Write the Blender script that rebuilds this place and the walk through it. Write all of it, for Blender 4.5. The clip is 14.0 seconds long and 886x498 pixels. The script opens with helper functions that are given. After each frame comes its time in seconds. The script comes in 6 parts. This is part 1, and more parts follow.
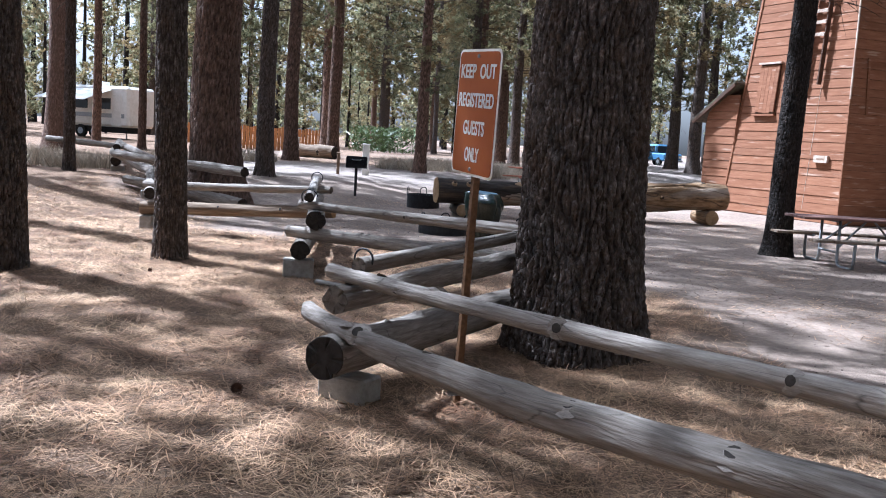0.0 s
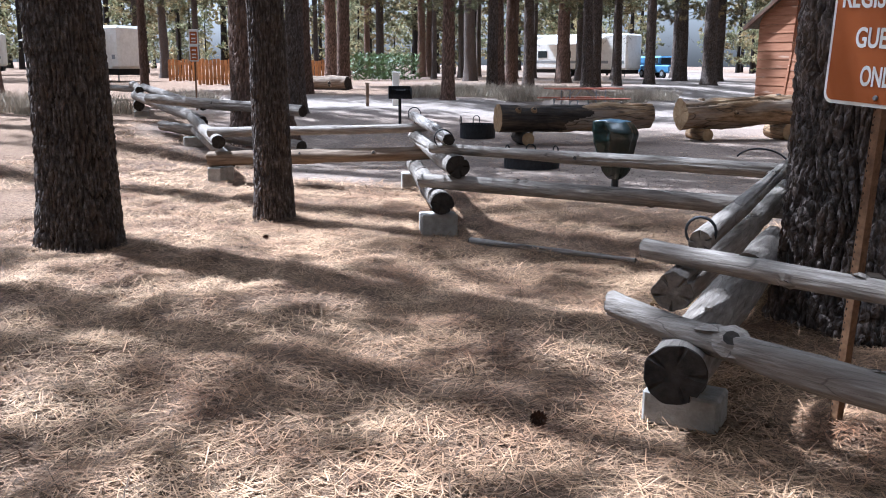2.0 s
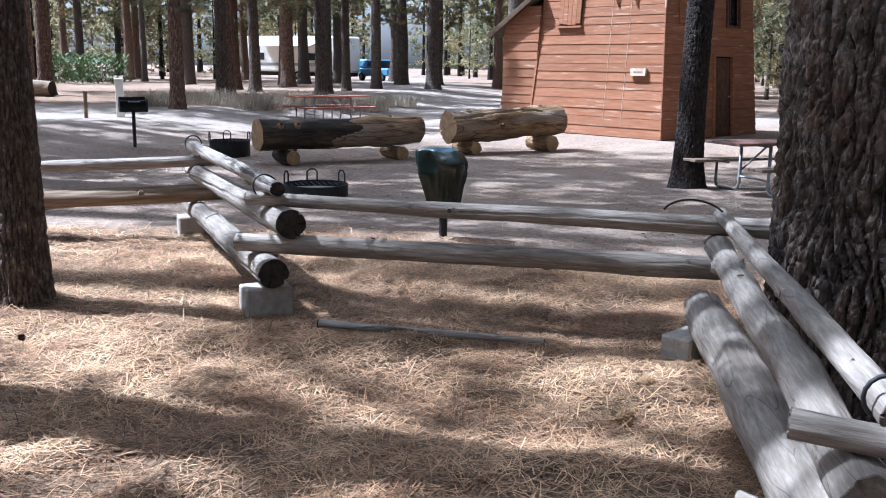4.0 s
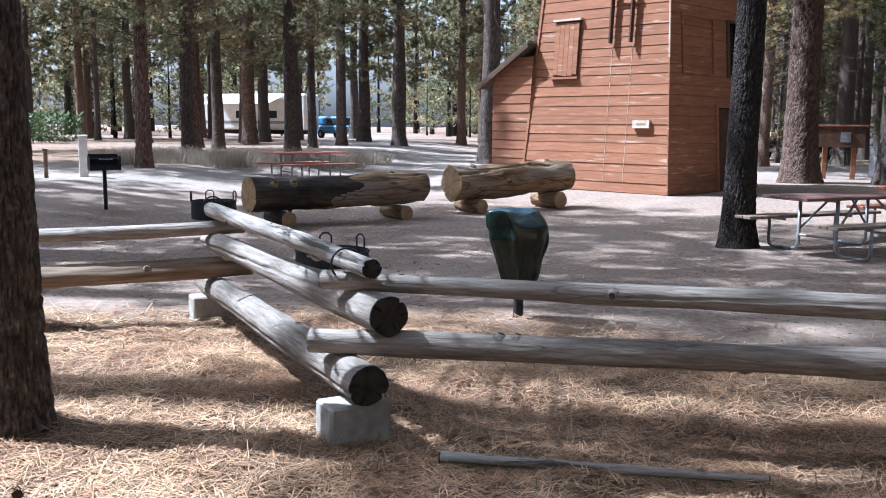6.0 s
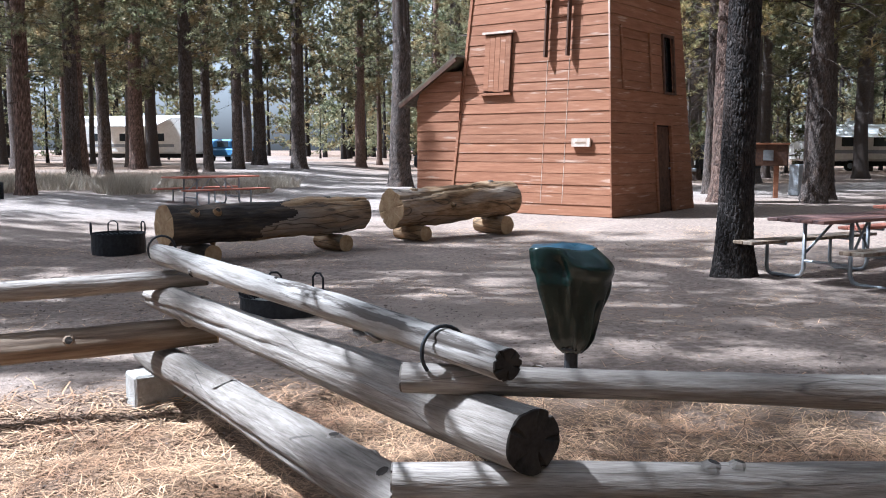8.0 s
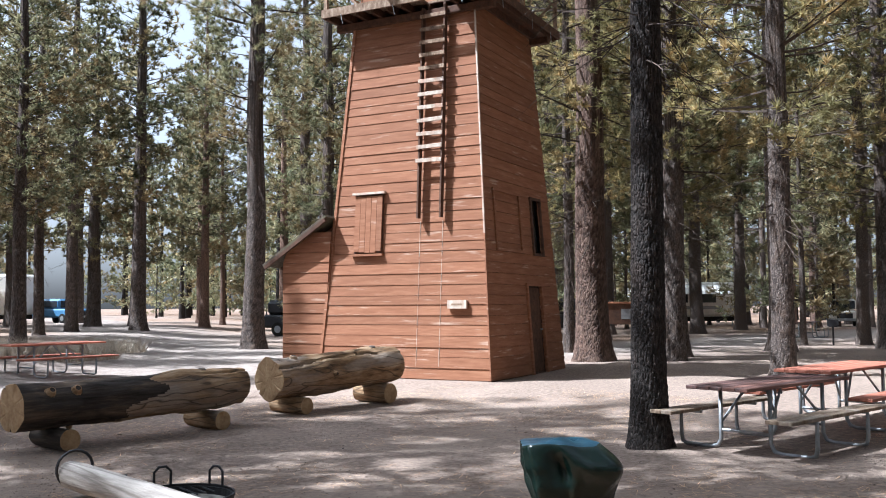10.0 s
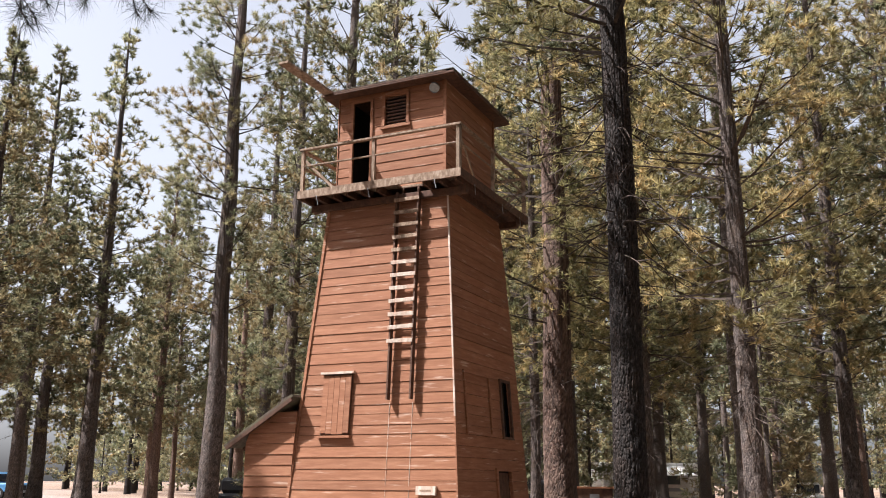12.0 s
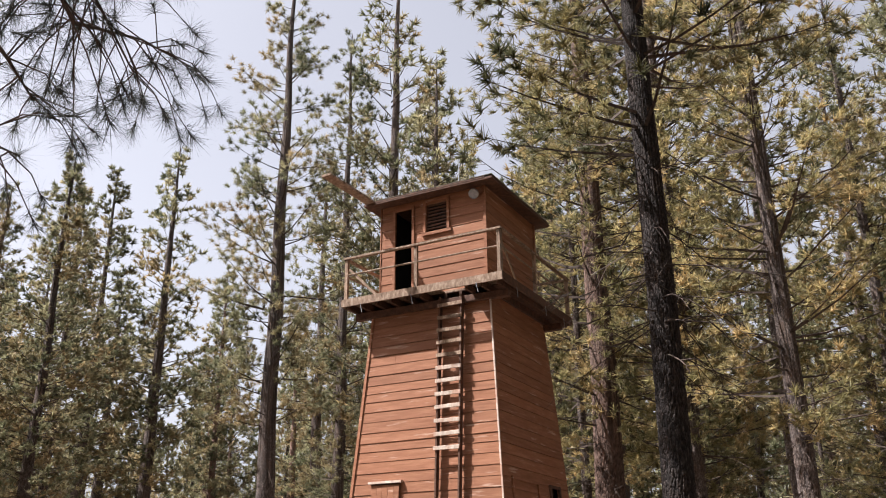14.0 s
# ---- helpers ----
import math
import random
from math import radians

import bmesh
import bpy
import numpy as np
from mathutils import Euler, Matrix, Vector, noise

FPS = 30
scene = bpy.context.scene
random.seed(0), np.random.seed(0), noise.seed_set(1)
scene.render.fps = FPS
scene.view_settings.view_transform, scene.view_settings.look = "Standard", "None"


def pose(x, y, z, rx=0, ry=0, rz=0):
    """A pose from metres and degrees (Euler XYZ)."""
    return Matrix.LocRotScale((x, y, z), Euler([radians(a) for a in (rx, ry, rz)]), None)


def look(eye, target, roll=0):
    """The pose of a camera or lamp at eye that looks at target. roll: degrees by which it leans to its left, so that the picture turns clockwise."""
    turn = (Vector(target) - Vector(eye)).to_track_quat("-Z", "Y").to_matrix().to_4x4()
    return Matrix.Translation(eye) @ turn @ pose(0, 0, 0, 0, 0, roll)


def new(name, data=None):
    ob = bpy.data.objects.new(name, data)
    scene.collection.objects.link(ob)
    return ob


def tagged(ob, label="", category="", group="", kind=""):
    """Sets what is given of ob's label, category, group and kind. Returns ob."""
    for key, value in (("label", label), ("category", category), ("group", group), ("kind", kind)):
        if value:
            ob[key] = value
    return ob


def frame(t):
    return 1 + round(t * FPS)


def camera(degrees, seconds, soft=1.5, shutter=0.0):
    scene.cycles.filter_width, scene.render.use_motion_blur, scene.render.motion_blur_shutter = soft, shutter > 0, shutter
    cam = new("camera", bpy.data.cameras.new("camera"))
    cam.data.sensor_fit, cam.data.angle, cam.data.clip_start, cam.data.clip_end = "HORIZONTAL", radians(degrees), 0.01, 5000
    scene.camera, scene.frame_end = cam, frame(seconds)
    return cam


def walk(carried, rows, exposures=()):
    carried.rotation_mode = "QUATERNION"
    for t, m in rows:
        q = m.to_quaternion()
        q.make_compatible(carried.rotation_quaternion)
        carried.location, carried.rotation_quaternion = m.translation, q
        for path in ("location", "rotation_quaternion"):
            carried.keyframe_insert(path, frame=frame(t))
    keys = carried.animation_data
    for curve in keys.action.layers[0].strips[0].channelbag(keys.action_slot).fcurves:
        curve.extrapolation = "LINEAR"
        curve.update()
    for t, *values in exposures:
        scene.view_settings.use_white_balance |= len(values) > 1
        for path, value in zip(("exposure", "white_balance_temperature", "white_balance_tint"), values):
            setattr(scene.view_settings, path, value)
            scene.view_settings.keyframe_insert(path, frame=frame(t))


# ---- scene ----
cam = camera(52.0, 14.0, soft=1.0)
PATH = [
    (0, (0.02, -0.538, 1.513), (0.026, 1.448, 1.275), 3.5),
    (0.5, (-0.373, -0.208, 1.498), (-0.359, 1.762, 1.156), 3.0),
    (1, (-0.805, 0.176, 1.504), (-0.802, 2.146, 1.16), 3.6),
    (1.5, (-1.241, 0.536, 1.491), (-1.259, 2.494, 1.081), 2.2),
    (2, (-1.571, 0.962, 1.48), (-1.533, 2.921, 1.081), 0.4),
    (2.5, (-1.897, 1.436, 1.496), (-1.835, 3.396, 1.102), 1.0),
    (3, (-2.072, 1.911, 1.527), (-1.755, 3.835, 1.086), 1.4),
    (3.5, (-2.173, 2.404, 1.582), (-1.704, 4.305, 1.175), 1.5),
    (4, (-2.288, 2.909, 1.638), (-1.645, 4.762, 1.247), 0.9),
    (4.2, (-2.315, 3.103, 1.63), (-1.601, 4.934, 1.263), 1.5),
    (6.3, (-2.709, 5.16, 1.467), (-1.947, 6.99, 1.2), 0.3),
    (6.5, (-2.709, 5.443, 1.437), (-1.901, 7.252, 1.163), 0.6),
    (7, (-2.768, 5.817, 1.444), (-1.922, 7.617, 1.232), -1.4),
    (7.2, (-2.773, 6.011, 1.444), (-1.918, 7.805, 1.22), -0.4),
    (9.3, (-2.834, 7.664, 1.485), (-1.651, 9.269, 1.341), -1.3),
    (9.5, (-2.848, 7.771, 1.504), (-1.635, 9.36, 1.479), -1.6),
    (9.7, (-2.856, 7.854, 1.522), (-1.627, 9.431, 1.565), -1.4),
    (10, (-2.955, 7.871, 1.57), (-1.691, 9.416, 1.696), -0.3),
    (10.5, (-2.97, 7.953, 1.652), (-1.672, 9.447, 1.94), 1.9),
    (11, (-3.073, 8.007, 1.707), (-1.764, 9.472, 2.08), 1.8),
    (11.5, (-3.135, 8.044, 1.758), (-1.833, 9.496, 2.201), 1.0),
    (12, (-3.152, 8.044, 1.774), (-1.859, 9.486, 2.272), 0.4),
    (12.5, (-3.189, 7.995, 1.766), (-1.964, 9.48, 2.309), -1.0),
    (13, (-3.157, 8.004, 1.767), (-1.963, 9.468, 2.424), -1.2),
    (13.5, (-3.145, 7.959, 1.766), (-1.966, 9.42, 2.455), -0.9),
    (14, (-3.164, 7.925, 1.764), (-1.992, 9.379, 2.479), -0.5),
]
walk(cam, [(t, look(eye, target, roll)) for t, eye, target, roll in PATH], exposures=[(0, 1.60, 5050, 10), (7.0, 1.60, 5000, 8), (9.5, 1.54, 5350, 8), (10.5, 1.56, 5450, 9), (12.0, 1.46, 6100, 14), (14, 1.33, 6250, 16)])

# ---- light ----
SUN_AZ, SUN_EL = radians(148), radians(56)
world = bpy.data.worlds.new("sky")
scene.world = world
world.use_nodes = True
wn = world.node_tree.nodes
sky = wn.new("ShaderNodeTexSky")
sky.sky_type = "NISHITA"
sky.sun_disc = False
sky.sun_elevation = SUN_EL
sky.sun_rotation = math.pi / 2 - SUN_AZ
sky.air_density, sky.dust_density, sky.ozone_density = 1.0, 4.0, 1.0
haze = wn.new("ShaderNodeHueSaturation")
haze.inputs["Saturation"].default_value = 0.24
world.node_tree.links.new(sky.outputs["Color"], haze.inputs["Color"])
world.node_tree.links.new(haze.outputs["Color"], wn["Background"].inputs["Color"])
wn["Background"].inputs["Strength"].default_value = 0.09
sun_data = bpy.data.lights.new("sun", "SUN")
sun_data.energy, sun_data.angle, sun_data.color = 5.0, radians(0.53), (1.0, 0.965, 0.91)
sun = new("sun", sun_data)
sun.matrix_world = look((0, 0, 0), (-math.cos(SUN_AZ) * math.cos(SUN_EL), -math.sin(SUN_AZ) * math.cos(SUN_EL), -math.sin(SUN_EL)))
sun.location = (-30, 25, 60)


# ---- materials ----
def material(name, colors, scale=(1, 1, 1), noise_scale=8.0, detail=6.0, rough=0.85, metal=0.0, bump=0.3, bump_scale=30.0,
             blotch=None, blotch_scale=1.2, blotch_amount=0.5, per_object=0.0, per_island=0.0, ramp=(0.3, 0.7), coords="Object", voronoi=0.0, furrow=None, bump_distance=0.02, spec=0.3, blotch_at=(0.48, 0.62)):
    """Two-scale procedural surface: grain between two colours, larger blotches, fine relief."""
    m = bpy.data.materials.new(name)
    m.use_nodes = True
    nt = m.node_tree
    n, l = nt.nodes, nt.links
    bsdf = n["Principled BSDF"]
    bsdf.inputs["Roughness"].default_value = rough
    bsdf.inputs["Metallic"].default_value = metal
    bsdf.inputs["Specular IOR Level"].default_value = spec
    tc = n.new("ShaderNodeTexCoord")
    mp = n.new("ShaderNodeMapping")
    mp.inputs["Scale"].default_value = scale
    l.new(tc.outputs[coords], mp.inputs["Vector"])
    oi = n.new("ShaderNodeObjectInfo")
    shift = n.new("ShaderNodeVectorMath")
    shift.operation = "MULTIPLY_ADD"
    l.new(oi.outputs["Random"], shift.inputs[0])
    shift.inputs[1].default_value = (37, 53, 71)
    l.new(mp.outputs["Vector"], shift.inputs[2])
    vec = shift.outputs["Vector"]
    no = n.new("ShaderNodeTexNoise")
    no.inputs["Scale"].default_value, no.inputs["Detail"].default_value, no.inputs["Roughness"].default_value = noise_scale, detail, 0.65
    l.new(vec, no.inputs["Vector"])
    cr = n.new("ShaderNodeValToRGB")
    cr.color_ramp.elements[0].position, cr.color_ramp.elements[1].position = ramp
    cr.color_ramp.elements[0].color, cr.color_ramp.elements[-1].color = (*colors[0], 1), (*colors[-1], 1)
    for i, c in enumerate(colors[1:-1]):
        e = cr.color_ramp.elements.new(ramp[0] + (ramp[1] - ramp[0]) * (i + 1) / (len(colors) - 1))
        e.color = (*c, 1)
    l.new(no.outputs["Fac"], cr.inputs["Fac"])
    col = cr.outputs["Color"]
    if blotch:
        b = n.new("ShaderNodeTexNoise")
        b.inputs["Scale"].default_value, b.inputs["Detail"].default_value, b.inputs["Roughness"].default_value = blotch_scale, 5, 0.6
        l.new(vec, b.inputs["Vector"])
        br = n.new("ShaderNodeMapRange")
        br.inputs["From Min"].default_value, br.inputs["From Max"].default_value = blotch_at
        br.inputs["To Max"].default_value = blotch_amount
        l.new(b.outputs["Fac"], br.inputs["Value"])
        mx = n.new("ShaderNodeMix")
        mx.data_type = "RGBA"
        l.new(br.outputs["Result"], mx.inputs["Factor"])
        l.new(col, mx.inputs[6])
        mx.inputs[7].default_value = (*blotch, 1)
        col = mx.outputs[2]
    if furrow:
        wob = n.new("ShaderNodeTexNoise")
        wob.inputs["Scale"].default_value, wob.inputs["Detail"].default_value = furrow[1] * 0.7, 3
        l.new(vec, wob.inputs["Vector"])
        wv = n.new("ShaderNodeVectorMath")
        wv.operation = "MULTIPLY_ADD"
        along = n.new("ShaderNodeMapping")
        along.inputs["Scale"].default_value = (1, 1, furrow[5] if len(furrow) > 5 else 1)
        l.new(vec, along.inputs["Vector"])
        l.new(wob.outputs["Color"], wv.inputs[0])
        wob_by = furrow[4] if len(furrow) > 4 else 0.09
        wv.inputs[1].default_value = (wob_by, wob_by, wob_by)
        l.new(along.outputs["Vector"], wv.inputs[2])
        fv = n.new("ShaderNodeTexVoronoi")
        fv.feature = "DISTANCE_TO_EDGE"
        fv.inputs["Scale"].default_value = furrow[1]
        l.new(wv.outputs["Vector"], fv.inputs["Vector"])
        fm = n.new("ShaderNodeMapRange")
        fm.inputs["From Max"].default_value = furrow[2] if len(furrow) > 2 else 0.16
        fm.inputs["To Min"].default_value, fm.inputs["To Max"].default_value = furrow[3] if len(furrow) > 2 else 0.9, 0.0
        l.new(fv.outputs["Distance"], fm.inputs["Value"])
        fx = n.new("ShaderNodeMix")
        fx.data_type = "RGBA"
        l.new(fm.outputs["Result"], fx.inputs["Factor"])
        l.new(col, fx.inputs[6])
        fx.inputs[7].default_value = (*furrow[0], 1)
        col = fx.outputs[2]
    for amount, node, socket in ((per_object, oi, "Random"), (per_island, None, None)):
        if not amount:
            continue
        if node is None:
            node = n.new("ShaderNodeNewGeometry")
            socket = "Random Per Island"
        mr = n.new("ShaderNodeMapRange")
        mr.inputs["To Min"].default_value, mr.inputs["To Max"].default_value = 1 - amount, 1 + amount
        l.new(node.outputs[socket], mr.inputs["Value"])
        hv = n.new("ShaderNodeHueSaturation")
        l.new(mr.outputs["Result"], hv.inputs["Value"])
        l.new(col, hv.inputs["Color"])
        col = hv.outputs["Color"]
    l.new(col, bsdf.inputs["Base Color"])
    if bump:
        bn = n.new("ShaderNodeTexNoise")
        bn.inputs["Scale"].default_value, bn.inputs["Detail"].default_value = bump_scale, 4
        l.new(vec, bn.inputs["Vector"])
        h = bn.outputs["Fac"]
        if voronoi:
            vo = n.new("ShaderNodeTexVoronoi")
            vo.feature = "DISTANCE_TO_EDGE"
            vo.inputs["Scale"].default_value = voronoi
            l.new(vec, vo.inputs["Vector"])
            sm = n.new("ShaderNodeMapRange")
            sm.inputs["From Max"].default_value = 0.25
            l.new(vo.outputs["Distance"], sm.inputs["Value"])
            ad = n.new("ShaderNodeMath")
            l.new(sm.outputs["Result"], ad.inputs[0])
            l.new(h, ad.inputs[1])
            h = ad.outputs["Value"]
        bp = n.new("ShaderNodeBump")
        bp.inputs["Strength"].default_value, bp.inputs["Distance"].default_value = bump, bump_distance
        l.new(h, bp.inputs["Height"])
        l.new(bp.outputs["Normal"], bsdf.inputs["Normal"])
    return m


M = {}
M["dirt"] = material("dirt", [(0.105, 0.078, 0.062), (0.212, 0.160, 0.127), (0.325, 0.248, 0.20)], noise_scale=14, detail=14, bump=0.9, bump_scale=55,
                     blotch=(0.31, 0.24, 0.192), blotch_scale=0.4, blotch_amount=0.5, rough=0.95)
M["needles"] = material("needles", [(0.165, 0.08, 0.04), (0.50, 0.335, 0.20)], noise_scale=1.5, bump=0, per_island=0.75, rough=0.7)
M["bark_dark"] = material("bark_dark", [(0.045, 0.036, 0.032), (0.13, 0.102, 0.088), (0.34, 0.285, 0.25)], scale=(1, 1, 0.5), noise_scale=34, detail=10, bump=1.0, bump_scale=55,
                          blotch=(0.12, 0.075, 0.05), blotch_scale=5, blotch_amount=0.5, rough=0.95, voronoi=26, bump_distance=0.014, per_object=0.15, ramp=(0.32, 0.74))
M["bark_red"] = material("bark_red", [(0.07, 0.042, 0.032), (0.19, 0.115, 0.085), (0.34, 0.235, 0.18)], scale=(1, 1, 0.4), noise_scale=20, detail=9, bump=1.0, bump_scale=36,
                         blotch=(0.17, 0.115, 0.085), blotch_scale=3, rough=0.95, voronoi=15, bump_distance=0.02, per_object=0.3)


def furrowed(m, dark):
    """Darkens the furrows between plates: darker bark, and groove shade put into the colour."""
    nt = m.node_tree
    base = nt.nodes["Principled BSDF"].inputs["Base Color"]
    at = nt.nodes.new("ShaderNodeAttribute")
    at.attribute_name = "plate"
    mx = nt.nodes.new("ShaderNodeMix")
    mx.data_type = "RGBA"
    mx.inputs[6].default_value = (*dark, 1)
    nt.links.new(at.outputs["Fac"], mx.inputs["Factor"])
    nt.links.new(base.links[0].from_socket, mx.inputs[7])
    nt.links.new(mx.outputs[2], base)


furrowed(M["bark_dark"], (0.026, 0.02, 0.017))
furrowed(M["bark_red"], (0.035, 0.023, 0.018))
M["bark_char"] = material("bark_char", [(0.012, 0.010, 0.009), (0.042, 0.034, 0.03), (0.14, 0.115, 0.10)], scale=(1, 1, 0.5), noise_scale=34, detail=10, bump=1.0, bump_scale=55,
                          blotch=(0.06, 0.04, 0.03), blotch_scale=5, blotch_amount=0.5, rough=0.95, voronoi=26, bump_distance=0.014, ramp=(0.32, 0.74))
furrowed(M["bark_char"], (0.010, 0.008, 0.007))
M["limb"] = material("limb", [(0.03, 0.023, 0.018), (0.10, 0.075, 0.06)], noise_scale=9, bump=0.3, rough=0.95)
M["foliage"] = material("foliage", [(0.055, 0.062, 0.032), (0.19, 0.192, 0.105), (0.39, 0.35, 0.20)], noise_scale=0.6, detail=4, bump=0, per_island=0.35, per_object=0.15,
                        blotch=(0.34, 0.22, 0.10), blotch_scale=0.35, blotch_amount=0.6, rough=0.5, ramp=(0.34, 0.66))
M["foliage_gold"] = material("foliage_gold", [(0.075, 0.072, 0.032), (0.29, 0.255, 0.115), (0.53, 0.44, 0.21)], noise_scale=0.8, detail=4, bump=0, per_island=0.35, per_object=0.15,
                             blotch=(0.33, 0.17, 0.07), blotch_scale=0.8, blotch_amount=0.4, rough=0.5, ramp=(0.34, 0.66))

M["foliage_deep"] = material("foliage_deep", [(0.035, 0.04, 0.02), (0.11, 0.112, 0.052), (0.27, 0.24, 0.11)], noise_scale=0.7, detail=4, bump=0, per_island=0.35,
                             blotch=(0.30, 0.22, 0.08), blotch_scale=0.5, blotch_amount=0.5, rough=0.5, ramp=(0.34, 0.66))


def translucent(m, share):
    """Lets part of the light through thin leaves and needles."""
    nt = m.node_tree
    bsdf = nt.nodes["Principled BSDF"]
    tr = nt.nodes.new("ShaderNodeBsdfTranslucent")
    nt.links.new(bsdf.inputs["Base Color"].links[0].from_socket, tr.inputs["Color"])
    mix = nt.nodes.new("ShaderNodeMixShader")
    mix.inputs[0].default_value = share
    nt.links.new(bsdf.outputs[0], mix.inputs[1])
    nt.links.new(tr.outputs[0], mix.inputs[2])
    nt.links.new(mix.outputs[0], nt.nodes["Material Output"].inputs["Surface"])


translucent(M["foliage"], 0.5)
translucent(M["foliage_gold"], 0.55)
translucent(M["foliage_deep"], 0.4)
M["gray_log"] = material("gray_log", [(0.115, 0.095, 0.078), (0.225, 0.193, 0.165), (0.36, 0.322, 0.285)], scale=(1, 1, 0.12), noise_scale=42, detail=12, bump=0.7, bump_scale=60,
                         blotch=(0.11, 0.085, 0.066), blotch_scale=4.5, blotch_amount=0.6, blotch_at=(0.54, 0.68), rough=0.85, per_object=0.12, bump_distance=0.012, ramp=(0.25, 0.75), furrow=((0.035, 0.028, 0.023), 15, 0.014, 0.6, 0.012, 0.5))
M["white_log"] = material("white_log", [(0.085, 0.07, 0.056), (0.215, 0.19, 0.168), (0.33, 0.30, 0.27)], scale=(1, 1, 0.1), noise_scale=26, detail=11, bump=0.6, bump_scale=34,
                          blotch=(0.05, 0.038, 0.03), blotch_scale=17, blotch_amount=0.9, blotch_at=(0.57, 0.62), rough=0.8, bump_distance=0.016, ramp=(0.26, 0.6), furrow=((0.10, 0.08, 0.065), 10, 0.03, 0.75, 0.03, 0.3))
M["tan_log"] = material("tan_log", [(0.07, 0.045, 0.03), (0.175, 0.122, 0.082), (0.30, 0.235, 0.17)], scale=(1, 1, 0.07), noise_scale=22, detail=9, bump=0.5, bump_scale=34,
                        blotch=(0.32, 0.28, 0.24), blotch_scale=2, blotch_amount=0.5, rough=0.85, per_object=0.1, bump_distance=0.012)
M["cut_dark"] = material("cut_dark", [(0.012, 0.010, 0.009), (0.05, 0.04, 0.032)], noise_scale=14, bump=0.5, bump_scale=22, rough=0.95)
M["cut_gray"] = material("cut_gray", [(0.06, 0.05, 0.042), (0.20, 0.165, 0.135)], noise_scale=16, bump=0.5, bump_scale=40, rough=0.95)
M["cut_tan"] = material("cut_tan", [(0.24, 0.145, 0.07), (0.42, 0.29, 0.165)], noise_scale=9, bump=0.3, bump_scale=30, rough=0.9)
M["concrete"] = material("concrete", [(0.27, 0.25, 0.222), (0.43, 0.405, 0.37)], noise_scale=18, bump=0.5, bump_scale=90, blotch=(0.22, 0.18, 0.14), blotch_scale=5, blotch_amount=0.35, rough=0.95)
M["red_board"] = material("red_board", [(0.185, 0.076, 0.037), (0.23, 0.10, 0.052), (0.285, 0.138, 0.076)], scale=(0.35, 0.35, 3.5), noise_scale=5, detail=9, bump=0.3, bump_scale=30,
                          blotch=(0.46, 0.33, 0.25), blotch_scale=3.2, blotch_amount=0.65, blotch_at=(0.60, 0.70), rough=0.85, per_object=0.10, bump_distance=0.006)
M["pale_trim"] = material("pale_trim", [(0.32, 0.24, 0.18), (0.58, 0.50, 0.42)], scale=(1, 1, 0.2), noise_scale=14, bump=0.4, rough=0.85, blotch=(0.36, 0.16, 0.09), blotch_scale=4)
M["old_wood"] = material("old_wood", [(0.09, 0.055, 0.035), (0.22, 0.15, 0.10), (0.36, 0.28, 0.21)], scale=(1, 1, 0.5), noise_scale=12, bump=0.4, rough=0.85, per_object=0.15)
M["dark_wood"] = material("dark_wood", [(0.045, 0.025, 0.017), (0.12, 0.06, 0.036)], noise_scale=9, bump=0.4, rough=0.85)
M["shingle"] = material("shingle", [(0.05, 0.04, 0.03), (0.15, 0.12, 0.085)], noise_scale=9, bump=0.5, rough=0.95, per_object=0.3, blotch=(0.10, 0.11, 0.05), blotch_scale=1.5)
M["sign_brown"] = material("sign_brown", [(0.30, 0.075, 0.012), (0.35, 0.095, 0.018)], noise_scale=4, bump=0.03, rough=0.65, spec=0.25)
M["white_paint"] = material("white_paint", [(0.70, 0.68, 0.63), (0.82, 0.80, 0.76)], noise_scale=6, bump=0.05, rough=0.5, blotch=(0.55, 0.52, 0.46), blotch_scale=2, blotch_amount=0.3)
M["rust_steel"] = material("rust_steel", [(0.10, 0.05, 0.025), (0.22, 0.12, 0.06)], noise_scale=30, bump=0.3, rough=0.7, metal=0.3)
M["black_iron"] = material("black_iron", [(0.010, 0.011, 0.014), (0.035, 0.035, 0.038)], noise_scale=20, bump=0.25, rough=0.6, metal=0.4, spec=0.5)
M["tarp"] = material("tarp", [(0.003, 0.011, 0.008), (0.007, 0.020, 0.016)], noise_scale=3, bump=0.4, bump_scale=10, rough=0.24, spec=0.5)
M["tarp_blue"] = material("tarp_blue", [(0.014, 0.05, 0.08), (0.025, 0.08, 0.12)], noise_scale=3, bump=0.25, bump_scale=14, rough=0.4, spec=0.5)
M["table_red"] = material("table_red", [(0.27, 0.085, 0.05), (0.42, 0.17, 0.115)], scale=(0.3, 3, 3), noise_scale=7, bump=0.3, rough=0.7, per_object=0.15)
M["galvanised"] = material("galvanised", [(0.22, 0.23, 0.24), (0.36, 0.37, 0.38)], noise_scale=12, bump=0.1, rough=0.5, metal=0.6)
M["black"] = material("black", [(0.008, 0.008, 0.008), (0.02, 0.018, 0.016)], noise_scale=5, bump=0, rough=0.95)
M["glass"] = material("glass", [(0.02, 0.025, 0.03), (0.03, 0.035, 0.04)], noise_scale=2, bump=0, rough=0.08, spec=0.6)
M["orange_fence"] = material("orange_fence", [(0.42, 0.17, 0.06), (0.60, 0.29, 0.12)], noise_scale=6, bump=0.2, rough=0.8, per_object=0.2)
M["dry_brush"] = material("dry_brush", [(0.26, 0.22, 0.17), (0.46, 0.40, 0.32)], noise_scale=3, bump=0, per_island=0.3, rough=0.8)
